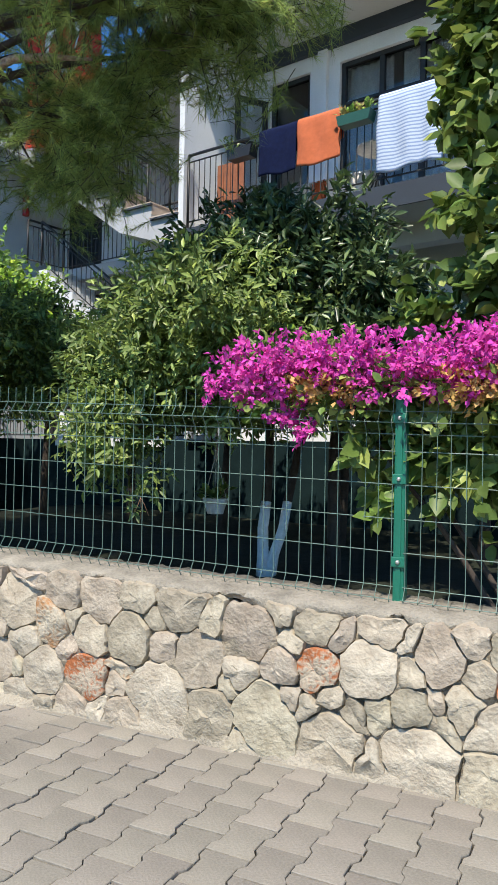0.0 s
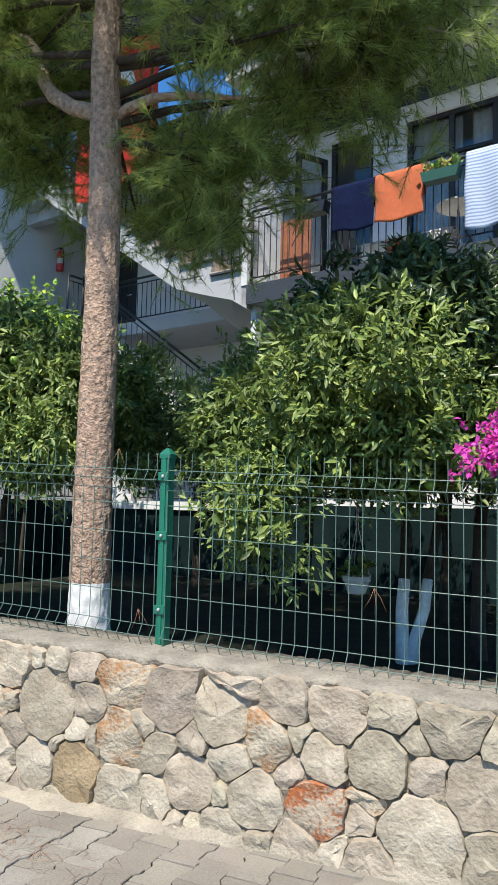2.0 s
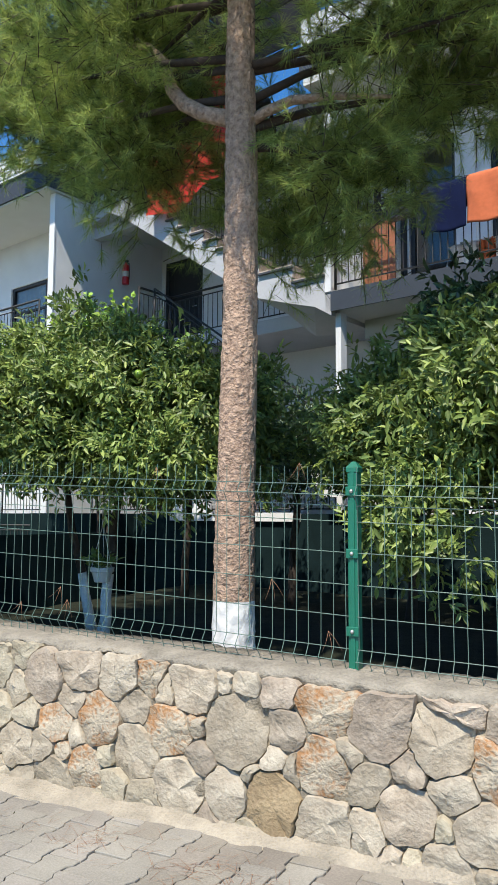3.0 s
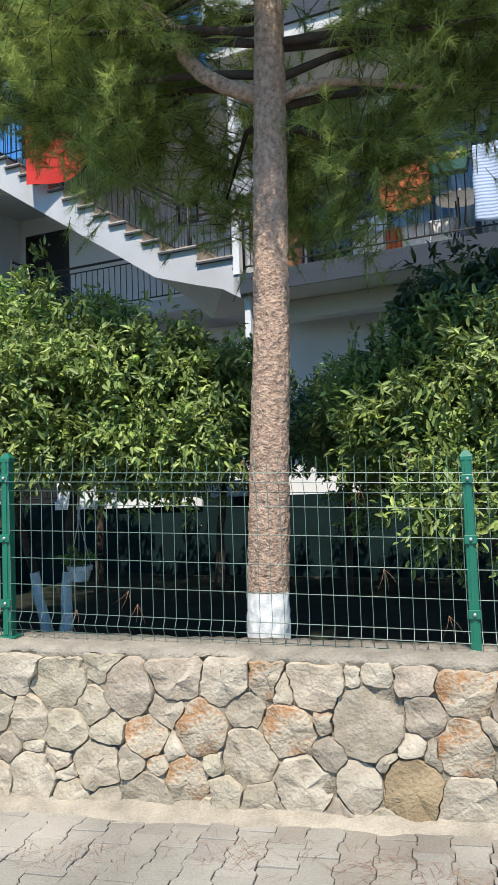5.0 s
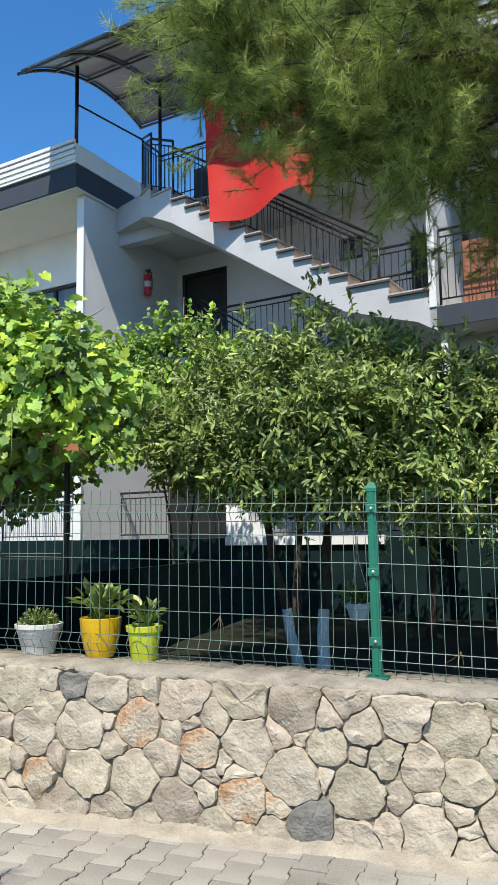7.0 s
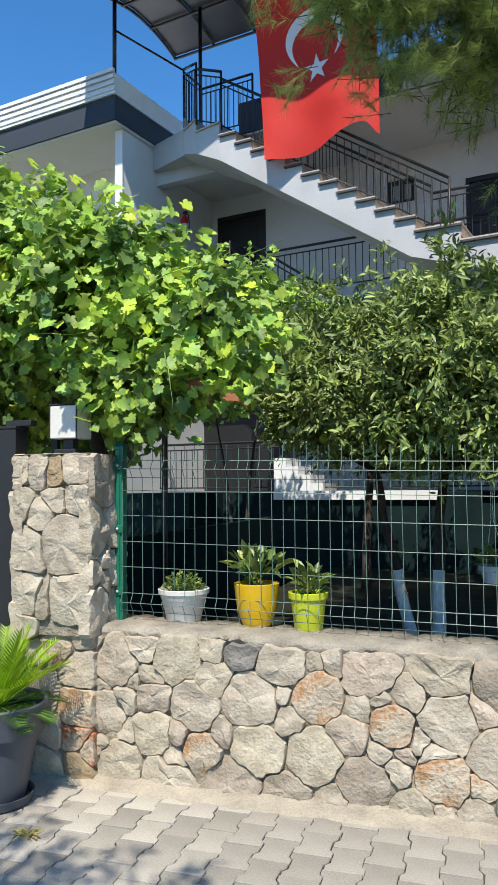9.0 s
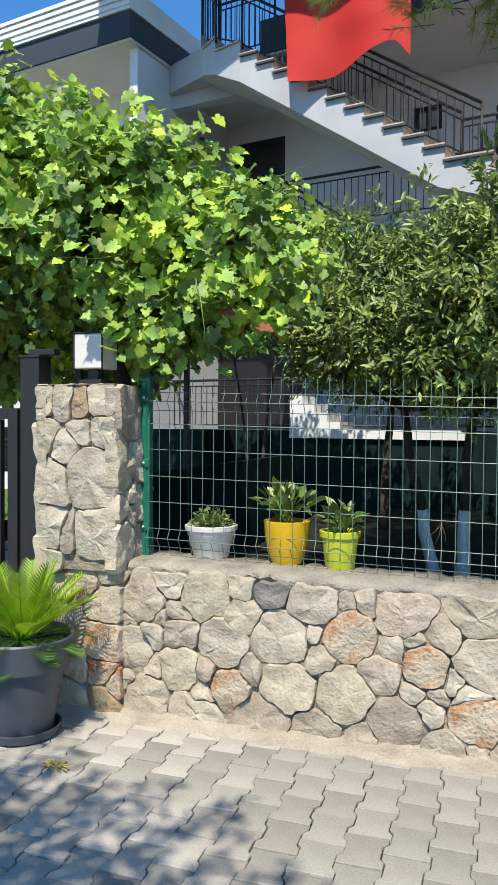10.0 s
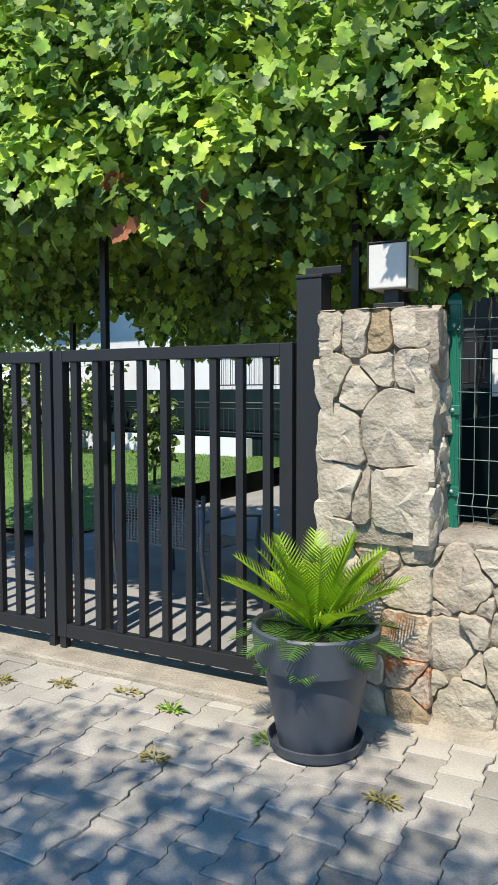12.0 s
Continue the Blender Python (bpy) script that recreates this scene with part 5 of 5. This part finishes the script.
def flag_at(u, v):
    """u across, v down (0 to 1)."""
    z = -FH * v
    x = FW * u * (1 - 0.10 * v) + 0.24 * v
    lift = max(0.0, v - 0.72) / 0.28
    z += lift * (0.32 * math.exp(-((u - 0.86) / (0.34 if u < 0.86 else 0.12)) ** 2) - 0.05 * u)
    y = -0.03 - 0.07 * v * math.sin(u * 9 + 1.5 * v + 0.5) - 0.05 * lift * math.cos(u * 6) + 0.03 * noise.noise((u * 4, v * 4, 2)) - 0.05 * v
    return Vector((x, y, z))


nu, nv = 40, 48
vs = [flag_at(i / nu, j / nv) for j in range(nv + 1) for i in range(nu + 1)]
fs = [(j * (nu + 1) + i, j * (nu + 1) + i + 1, (j + 1) * (nu + 1) + i + 1, (j + 1) * (nu + 1) + i) for j in range(nv) for i in range(nu)]
mesh_ob("cloth", vs, fs, M["flag_red"], fl, True)


def on_flag(name, outline, faces):
    vs3 = [flag_at(u, v) + Vector((0, -0.006, 0)) for u, v in outline]
    return mesh_ob(name, vs3, faces, M["flag_white"], fl, True)


cu, cv, ru = 0.50, 0.335, 0.25
asp = FW / FH
outer = [(cu + ru * math.cos(t) , cv + ru * asp * math.sin(t)) for t in [radians(90 + 40 + k * 10) for k in range(29)]]
inner = [(cu + ru * 0.8 * math.cos(t), cv + ru * 0.25 * asp + ru * 0.8 * asp * math.sin(t)) for t in [radians(90 + 62 + k * (236 / 28)) for k in range(29)]]
on_flag("crescent", outer + inner, [(k, k + 1, 29 + k + 1, 29 + k) for k in range(28)])
su, sv, sr = 0.50, 0.515, 0.115
star = [(su, sv)] + [(su + (sr if k % 2 == 0 else sr * 0.39) * math.cos(radians(-90 + 36 * k)), sv + (sr if k % 2 == 0 else sr * 0.39) * asp * math.sin(radians(-90 + 36 * k))) for k in range(10)]
on_flag("star", star, [(0, 1 + k, 1 + (k + 1) % 10) for k in range(10)])
tube("cord", [flag_at(0, 0) + Vector((-0.1, 0, 0.1)), flag_at(0, 0), flag_at(0.5, 0), flag_at(1, 0), flag_at(1, 0) + Vector((0.1, 0, 0.1))], 0.006, M["black"], fl, 5)

# fire extinguisher on the wing's side wall
ex = tagged(new("fire_extinguisher"), "red fire extinguisher hung on the white side wall", "extinguisher")
ex.matrix_world = HM @ pose(-6.31, 1.80, 6.35)
lathe("bottle", [(0.06, 0), (0.075, 0.01), (0.075, 0.36), (0.06, 0.42), (0.025, 0.45), (0.025, 0.48), (0.0, 0.48)], M["red_metal"], ex, 24)
lathe("label_band", [(0.0762, 0.16), (0.0764, 0.17), (0.0764, 0.27), (0.0762, 0.28)], M["pot_white"], ex, 24)
tube("hose", [(0.02, 0, 0.47), (0.09, 0, 0.45), (0.105, 0, 0.3), (0.10, 0, 0.1)], 0.011, M["black"], ex, 6)
box("valve", (-0.03, -0.02, 0.48), (0.06, 0.02, 0.53), M["black"], ex, 0.004)

# ---- behind the gate ----
tagged(box("drive", (-12.2, 3.1, -0.05), (-8.46, 11.0, 0.0), M["drive"]), "grey paved drive inside the gate", "pavement", "", "structure")
def lawn_height(x, y):
    return 0.02 + 0.27 * min(1.0, max(0.0, (y - 6.0) / 1.4))


lawn = grid_sheet("lawn", -24, -12.2, 5.6, 12.0, 30, 32, lawn_height, M["grass"], "sunlit green lawn behind the gate", "lawn")
g = np.random.default_rng(15)
n = 9000
gy = g.uniform(5.6, 11.8, n)
pos = np.stack([g.uniform(-18, -12.2, n), gy, 0.015 + 0.27 * np.clip((gy - 6.0) / 1.4, 0, 1)], 1)
scatter("grass_blades", [(-0.5, 0, 0), (0.5, 0, 0), (0, 1, 0)], [(0, 1, 2)], pos, np.array([0, 0, 1.0]) + g.normal(size=(n, 3)) * 0.35, g.normal(size=(n, 3)), 0.03 + 0.03 * g.random(n), M["grass"], lawn, "", "stuff", np.full(n, 0.012))
bench = thing("garden_chair", pose(-10.15, 4.2, 0.0, 0, 0, -8) @ Matrix.Diagonal((1.2, 1.15, 0.88, 1.0)), "grey wire mesh garden armchair on the drive", "chair")
bm = bmesh.new()
for k in range(25):
    add_box(bm, (-0.34 + 0.0275 * k, -0.012, 0.42), (-0.333 + 0.0275 * k, -0.004, 0.82))
for k in range(17):
    add_box(bm, (-0.35, -0.011, 0.42 + 0.024 * k), (0.35, -0.005, 0.427 + 0.024 * k))
part("backrest", bm, M["mesh_grey"], bench)["kind"] = "stuff"
bm = bmesh.new()
for k in range(12):
    add_box(bm, (-0.35, 0.02 + 0.045 * k, 0.40), (0.35, 0.035 + 0.045 * k, 0.41))
for k in range(13):
    add_box(bm, (-0.34 + 0.055 * k, 0.02, 0.395), (-0.33 + 0.055 * k, 0.56, 0.403))
part("seat", bm, M["mesh_grey"], bench)["kind"] = "stuff"
for sx in (-0.36, 0.36):
    tube("leg", [(sx, 0.0, 0.85), (sx, -0.02, 0.4), (sx, 0.03, 0.0)], 0.014, M["mesh_grey"], bench, 6)
    tube("leg", [(sx, 0.56, 0.0), (sx, 0.54, 0.42)], 0.014, M["mesh_grey"], bench, 6)
    tube("armrest", [(sx, -0.01, 0.64), (sx, 0.3, 0.65), (sx, 0.56, 0.6), (sx, 0.55, 0.42)], 0.014, M["mesh_grey"], bench, 6)


# young climber on a stake at the lawn's edge
cl = thing("garden_shrub", pose(-12.6, 7.6, 0.29), "slim dark green shrub at the lawn's edge", "shrub")
o = Vector((-12.6, 7.6, 0.29))
tube("stem", [(0, 0, 0), (0.02, 0, 0.5), (0, 0.02, 1.1)], [0.02, 0.016, 0.008], M["bark_dark"], cl, 6)
crown("leaves", shift([((-12.6, 7.6, 0.75), (0.17, 0.17, 0.3)), ((-12.55, 7.6, 1.15), (0.2, 0.2, 0.25))]), 90, 7, 0.10, M["broad"], cl, OVAL, LANCE_F, 0.08, 0.3, 61, 0.6, 0.2)

# tree on the street side whose shade falls before the gate
st = thing("street_tree", pose(-9.6, -3.6, -0.05), "leafy street tree that shades the paving", "tree")
o = Vector((-9.6, -3.6, -0.05))
tube("trunk", [(0, 0, 0), (0.05, 0.05, 1.2), (0.1, 0.2, 2.4), (0.3, 0.7, 3.6)], [0.16, 0.14, 0.12, 0.08], M["bark_dark"], st, 10)
crown("crown", shift([((-9.7, -1.6, 4.6), (1.0, 0.8, 0.5)), ((-8.3, -1.05, 4.3), (0.9, 0.6, 0.45)), ((-10.6, -1.2, 4.6), (0.7, 0.8, 0.5)), ((-7.2, -1.1, 4.3), (0.85, 0.65, 0.4)), ((-9.3, -2.4, 4.9), (1.6, 1.0, 0.6)), ((-7.3, -2.0, 4.6), (0.9, 0.8, 0.5))]), 2300, 8, 0.085, M["citrus"], st, LANCE, LANCE_F, 0.1, 0.3, 51, 0.7, 0.35)
hedge = thing("far_hedge", pose(-22, 9, 0.0), "tall dark green hedge beyond the lawn", "hedge")
o = Vector((-22, 9, 0))
crown("crown", shift([((-24 + 2 * k, 11.5 - 0.2 * k, 1.6), (1.6, 1.0, 1.7)) for k in range(4)]), 1800, 9, 0.13, M["broad"], hedge, OVAL, LANCE_F, 0.15, 0.2, 52, 0.4, 0.2)


# ---- weeds and leaf litter on the street ----
for k, (x, y) in enumerate(((-7.85, 2.33), (-8.95, 2.62), (-9.25, 2.68), (-9.6, 2.62), (-8.75, 2.2), (-8.42, 2.55), (-9.9, 2.5))):
    w = thing("dry_weed", pose(x, y, 0.0), "small dry weed tuft in a paving joint", "weed", "weeds in the paving")
    gw = np.random.default_rng(200 + k)
    n = 60 if k < 7 else 14
    d = unit(np.stack([gw.normal(size=n) * 1.4, gw.normal(size=n), 0.15 + 0.4 * gw.random(n)], 1))
    pos = d * (gw.random(n) * 0.06)[:, None] * np.array([1, 0.7, 0.3])
    scatter("blade_tuft", LANCE, LANCE_F, pos, d, np.tile([0, 0, 1.0], (n, 1)) + gw.normal(size=(n, 3)) * 0.4, 0.02 + 0.022 * gw.random(n), M["dry"] if k % 4 != 1 else M["vine"], w, "", "stuff")


for k, (x, y) in enumerate(((-3.9, 2.62), (-3.3, 2.6), (-2.95, 2.55), (-4.6, 2.5), (-2.4, 2.3))):
    w = thing("pine_litter", pose(x, y, 0.003), "scatter of dry brown pine needles on the paving", "litter", "needle litter")
    gw = np.random.default_rng(300 + k)
    n = 60
    pos = np.stack([gw.normal(size=n) * 0.16, gw.normal(size=n) * 0.09, 0.002 + 0.003 * gw.random(n)], 1)
    d = np.stack([gw.normal(size=n), gw.normal(size=n), gw.normal(size=n) * 0.03], 1)
    scatter("needles", [(-0.5, 0, 0), (0.5, 0, 0), (0.2, 1, 0), (-0.2, 1, 0)], [(0, 1, 2, 3)], pos, d, np.tile([0, 0, 1.0], (n, 1)), 0.07 + 0.05 * gw.random(n), M["litter"], w, "", "stuff", np.full(n, 0.0022))


# dry needles caught in the fence
for k, (x, z) in enumerate(((-4.6, 1.05), (-4.55, 0.98), (-3.25, 1.15), (-3.35, 1.55), (-3.95, 1.72), (-4.9, 0.95), (-3.1, 1.72), (-2.95, 0.92), (-6.2, 1.1), (-1.75, 1.1))):
    w = thing("caught_needles", pose(x, FY - 0.006, z), "dry pine needles caught on the fence wire", "litter", "needles on the fence")
    for q in range(3):
        a = -1.57 + 0.5 * (q - 1) + 0.15 * ((k * 7) % 5 - 2)
        tube("needle", [(0, 0, 0), (0.05 * math.cos(a), -0.004, 0.05 * math.sin(a)), (0.11 * math.cos(a - 0.12), -0.002, 0.11 * math.sin(a - 0.12))], [0.0011, 0.001, 0.0006], M["litter"], w, 4)

# ---- stones of the wall ----
def stone(poly, parent, y0, mat, r, gap=0.004, proud=0.03, plane="xz"):
    """One stone: an uneven, angular outline with a broken edge and a roughly flat, tilted face."""
    k = len(poly)
    cx, cz = sum(p[0] for p in poly) / k, sum(p[1] for p in poly) / k
    seed = r.uniform(0, 99)
    ring = []
    for i in range(k):
        a, b = poly[i], poly[(i + 1) % k]
        ln = math.dist(a, b)
        if ln < 0.012:
            continue
        m = max(2, int(ln / 0.028))
        for q in range(m):
            f = (q + 0.5) / m
            f = 0.5 + (f - 0.5) * 0.93
            w = 0.005 * noise.noise((a[0] * 31 + f * ln * 30, a[1] * 31, seed))
            p = (a[0] + (b[0] - a[0]) * f + w * (b[1] - a[1]) / ln, a[1] + (b[1] - a[1]) * f - w * (b[0] - a[0]) / ln)
            wx = 0.016 * noise.noise((p[0] * 8, p[1] * 8, y0 * 3)) + 0.017 * noise.noise((p[0] * 22, p[1] * 22, y0 * 3))
            wz = 0.016 * noise.noise((p[0] * 8, p[1] * 8, y0 * 3 + 40)) + 0.017 * noise.noise((p[0] * 22, p[1] * 22, y0 * 3 + 40))
            k_edge = min(1.0, max(0.0, (p[1] + 0.01) / 0.05)) * (1.0 if plane == "xz" and abs(y0 - 3.03) < 0.01 else 0.45)
            ring.append((p[0] + wx * k_edge, p[1] + wz * k_edge))
    R = max(0.02, sum(math.dist(p, (cx, cz)) for p in ring) / len(ring))
    tx, tz = r.uniform(-0.10, 0.10), r.uniform(-0.14, 0.05)
    vs, fs = [], []
    n = len(ring)
    levels = ((gap, None), (gap + 0.001, 0.72), (gap + 0.004, 0.97), (gap + 0.2 * R, 1.0), (gap + 0.58 * R, 1.0))
    chips = [(a, r.uniform(0.4, 0.85) * R, r.uniform(0.1, 0.4)) for a in (r.uniform(0, 6.3) for _ in range(r.choice((1, 2, 2, 3))))]
    for off, h in levels:
        for x, z in ring:
            L = max(1e-4, math.dist((x, z), (cx, cz)))
            s = max(0.05, 1 - off / L)
            dx, dz = (x - cx) * s, (z - cz) * s
            j = 0.018 * noise.noise((dx * 13 + seed, dz * 13, seed)) + 0.009 * noise.noise((dx * 34 + seed, dz * 34, seed))
            if h is None:
                y = 0.045
            else:
                y = -proud * h + tx * dx + tz * dz + j * min(1, h)
                y += max(max(0.0, dx * math.cos(a) + dz * math.sin(a) - c) * g for a, c, g in chips) * (1.0 if proud > 0 else 0)
                y = min(y, 0.03)
            vs.append((dx, y, dz))
    vs.append((0, sum(v[1] for v in vs[4 * n:]) / n, 0))
    for q in range(4):
        for i in range(n):
            fs.append((q * n + i, q * n + (i + 1) % n, (q + 1) * n + (i + 1) % n, (q + 1) * n + i))
    for i in range(n):
        fs.append((4 * n + i, 4 * n + (i + 1) % n, 5 * n))
    if plane == "yz":
        vs = [(-v[1], v[0], v[2]) for v in vs]
    ob = mesh_ob("stone", vs, fs, mat, parent, True)
    ob.data.set_sharp_from_angle(angle=radians(32))
    ob.location = (cx, y0, cz) if plane == "xz" else (y0, cx, cz)
    return ob


sr_ = random.Random(12)
# stones whose colour stands out, near their places, with their size
SPECIAL = [(-0.70, 0.42, 0.09, "stone_red"), (-1.93, 0.21, 0.12, "stone_red"), (-3.16, 0.16, 0.14, "stone_brown"), (-2.91, 0.34, 0.12, "stone_orange"), (-6.25, 0.43, 0.11, "stone_orange"), (-6.02, 0.19, 0.11, "stone_orange"),
           (-5.66, 0.10, 0.11, "stone_grey"), (-4.17, 0.39, 0.11, "stone_orange"), (-4.24, 0.15, 0.11, "stone_orange"), (-3.72, 0.40, 0.12, "stone_orange"), (-4.45, 0.35, 0.1, "stone_orange"), (-7.24, 0.22, 0.1, "stone_orange"),
           (-7.04, 0.74, 0.07, "stone_grey"), (-2.15, 0.45, 0.1, "stone_orange"), (-0.25, 0.1, 0.15, "stone_pale"), (0.15, 0.42, 0.1, "stone_red"), (-1.5, 0.17, 0.16, "stone_pale"), (-8.12, 0.12, 0.07, "stone_red"), (-7.98, 0.2, 0.06, "stone_red"),
           (-8.18, 0.72, 0.08, "stone_orange"), (-0.95, 0.17, 0.14, "stone"), (-3.35, 0.45, 0.17, "stone")]
sites = [(a, b, c) for a, b, c, m in SPECIAL]
kinds = {(a, b, c): m for a, b, c, m in SPECIAL}
for rad, tries in ((0.132, 420), (0.106, 900), (0.078, 2500), (0.052, 2500), (0.033, 1500)):
    for _ in range(tries):
        x, z = sr_.uniform(X0 + 0.03, X1 - 0.03), sr_.uniform(0.02, 0.78)
        if z > wall_top(x) - 0.07:
            continue
        if all((x - q[0]) ** 2 + ((z - q[1]) * 1.05) ** 2 > ((rad + q[2]) * 0.94) ** 2 for q in sites):
            sites.append((x, z, rad * sr_.uniform(0.92, 1.05)))


def power_cell(s, others, rect):
    """The part of the rectangle nearer to s than to the others, with larger stones taking more room."""
    poly = rect
    for q in others:
        nx, nz = q[0] - s[0], q[1] - s[1]
        D = nx * nx + nz * nz
        f = 0.5 + (s[2] ** 2 - q[2] ** 2) / (2 * D)
        mx, mz = s[0] + nx * f, s[1] + nz * f
        out = []
        for i in range(len(poly)):
            a, b = poly[i], poly[(i + 1) % len(poly)]
            da = (a[0] - mx) * nx + (a[1] - mz) * nz
            db = (b[0] - mx) * nx + (b[1] - mz) * nz
            if da <= 0:
                out.append(a)
            if da * db < 0:
                g = da / (da - db)
                out.append((a[0] + (b[0] - a[0]) * g, a[1] + (b[1] - a[1]) * g))
        poly = out
        if len(poly) < 3:
            break
    return poly


for s in sites:
    oth = [q for q in sites if q != s and abs(q[0] - s[0]) < 0.7]
    top = wall_top(s[0]) - 0.012 - 0.035 * sr_.random()
    h = 0.32
    cell = power_cell(s, oth, [(max(X0, s[0] - h), max(-0.03, s[1] - h)), (min(X1, s[0] + h), max(-0.03, s[1] - h)), (min(X1, s[0] + h), min(top, s[1] + h)), (max(X0, s[0] - h), min(top, s[1] + h))])
    if len(cell) > 2:
        m = kinds.get(s) or ("stone_pale" if sr_.random() < 0.25 else "stone_orange" if sr_.random() < 0.05 else "stone")
        stone(cell, stone_wall, 3.03, M[m], sr_, sr_.choice((0.0, 0.001, 0.002, 0.006)), sr_.uniform(0.030, 0.050))

# rubble of the pillar: street face and both side faces
FACE = [(-8.302, 1.712, 0.07, "stone"), (-8.192, 1.706, 0.07, "stone_pale"), (-8.084, 1.693, 0.055, "stone_brown"), (-7.934, 1.706, 0.085, "stone_pale"), (-8.298, 1.52, 0.07, "stone"), (-8.177, 1.454, 0.075, "stone_pale"), (-8.074, 1.54, 0.05, "stone_pale"),
        (-7.934, 1.548, 0.08, "stone_pale"), (-8.261, 1.267, 0.11, "stone_pale"), (-8.009, 1.295, 0.155, "stone_pale"), (-8.27, 1.015, 0.10, "stone_pale"), (-8.162, 0.987, 0.045, "stone"), (-7.99, 0.987, 0.125, "stone_pale"), (-8.084, 0.744, 0.09, "stone_orange"),
        (-7.966, 0.772, 0.03, "stone_orange"), (-8.298, 0.81, 0.06, "stone_pale"), (-7.95, 0.60, 0.09, "stone"), (-7.97, 0.40, 0.10, "stone_orange"), (-7.985, 0.23, 0.06, "stone_red"), (-7.90, 0.165, 0.04, "stone_red"), (-7.97, 0.09, 0.05, "stone_brown")]
face_kind = {q[:3]: q[3] for q in FACE}
for plane, u0, u1, y0 in (("xz", -8.36, -7.86, 2.93), ("yz", 2.90, 3.34, -7.88), ("yz", 2.90, 3.34, -8.33)):
    ps = [q[:3] for q in FACE] if plane == "xz" else []
    for rad, tries in ((0.135, 60), (0.10, 160), (0.07, 300), (0.04, 400)):
        for _ in range(tries):
            u, z = sr_.uniform(u0 + 0.04, u1 - 0.04), sr_.uniform(0.03, 1.77)
            if all(max(abs(u - q[0]) * 0.95, abs(z - q[1])) > (rad + q[2]) * 0.9 for q in ps):
                ps.append((u, z, rad))
    for s in ps:
        h = 0.3
        low = 0.78 if plane == "yz" and y0 > -8 else -0.02
        if s[1] < low:
            continue
        cell = power_cell(s, [q for q in ps if q != s], [(max(u0, s[0] - h), max(low, s[1] - h)), (min(u1, s[0] + h), max(low, s[1] - h)), (min(u1, s[0] + h), min(1.80, s[1] + h)), (max(u0, s[0] - h), min(1.80, s[1] + h))])
        if len(cell) > 2:
            ob = stone(cell, pillar, y0 if plane == "yz" or s[1] > 0.78 else 2.985, M[(face_kind.get(s) if plane == "xz" else None) or ("stone_pale" if sr_.random() < 0.6 else "stone")], sr_, 0.003, 0.032, plane)
            if plane == "yz" and y0 < -8:
                ob.scale.x = -1
mesh_ob("top_bed", [(-8.36, 2.90, 1.795), (-7.86, 2.90, 1.795), (-7.86, 3.34, 1.80), (-8.36, 3.34, 1.80)], [(0, 1, 2, 3)], M["mortar"], pillar)

# ---- paving stones ----
PW, PD = 0.158, 0.212


def paver_outline():
    """Bone-shaped block: wide at both ends, narrow in the middle, so that rows set off by half a block lock."""
    d = 0.009
    right = [(PW / 2 + d, 0.004), (PW / 2 + d, 0.040), (PW / 2 - d, 0.066), (PW / 2 - d, PD - 0.066), (PW / 2 + d, PD - 0.040), (PW / 2 + d, PD - 0.004)]
    right = [(a - 0.0019, b - PD / 2) for a, b in right]
    return right + [(-a, b) for a, b in right[::-1]]


po = paver_outline()
k = len(po)
pv = [(a, b, -0.05) for a, b in po] + [(a, b, -0.003) for a, b in po] + [(a - math.copysign(0.002, a), b * 0.982, 0.0) for a, b in po]
pf = [(i, (i + 1) % k, k + (i + 1) % k, k + i) for i in range(k)] + [(k + i, k + (i + 1) % k, 2 * k + (i + 1) % k, 2 * k + i) for i in range(k)] + [tuple(range(2 * k, 3 * k))]
# sandy dust lies on the paving before the gate, dirt and needles on its other end
GROUND_WEAR = {"dusty": (0.37, 0.345, 0.30), "plain": (0.285, 0.266, 0.23), "dirty": (0.245, 0.222, 0.185)}
paver_meshes, rest_mats = {}, {}
for wear, tone in GROUND_WEAR.items():
    me = bpy.data.meshes.new("paver")
    me.from_pydata(pv, [], pf)
    me.materials.append(material("paver_" + wear, tone, 0.92, var=0.42, scale=1.7, fine=110, bump=0.8, per_object=0.09, hue=0.008))
    paver_meshes[wear] = me
    rest_mats[wear] = material("paver_field_" + wear, tone, 0.92, var=0.42, scale=1.7, fine=110, bump=0.8, per_island=0.09, hue=0.008)


def wear_at(x, r):
    x += r.uniform(-0.7, 0.7)
    return "dusty" if x < -7.2 else "dirty" if x > -3.2 else "plain"


pr_ = random.Random(77)
rest_v, rest_f, rest_w, made = [], [], [], 0
for i in range(112):
    x = -13.5 + PW * i
    for j in range(23):
        y = 3.06 - PD * (j + (0.5 if i % 2 else 0.0))
        m = pose(x + pr_.uniform(-1, 1) * 0.002, y + pr_.uniform(-1, 1) * 0.002, pr_.uniform(-0.006, 0.002) + 0.006 * noise.noise((x, y, 0)), pr_.uniform(-1.2, 1.2), pr_.uniform(-1.2, 1.2), pr_.uniform(-1.0, 1.0))
        if j < 8 and made < 300 and (-9.2 < x < -5.7 or -1.9 < x < 0.3):
            ob = new("paver", paver_meshes[wear_at(x, pr_)])
            ob.parent = pavement
            ob.matrix_basis = m
            made += 1
        else:
            b0 = len(rest_v)
            rest_v += [m @ Vector(v) for v in pv]
            rest_f += [tuple(q + b0 for q in f) for f in pf]
            rest_w += [list(GROUND_WEAR).index(wear_at(x, pr_))] * len(pf)
rest = mesh_ob("pavers_beyond", rest_v, rest_f, rest_mats["dusty"], pavement)
for wear in ("plain", "dirty"):
    rest.data.materials.append(rest_mats[wear])
rest.data.polygons.foreach_set("material_index", rest_w)
rest["kind"] = "stuff"
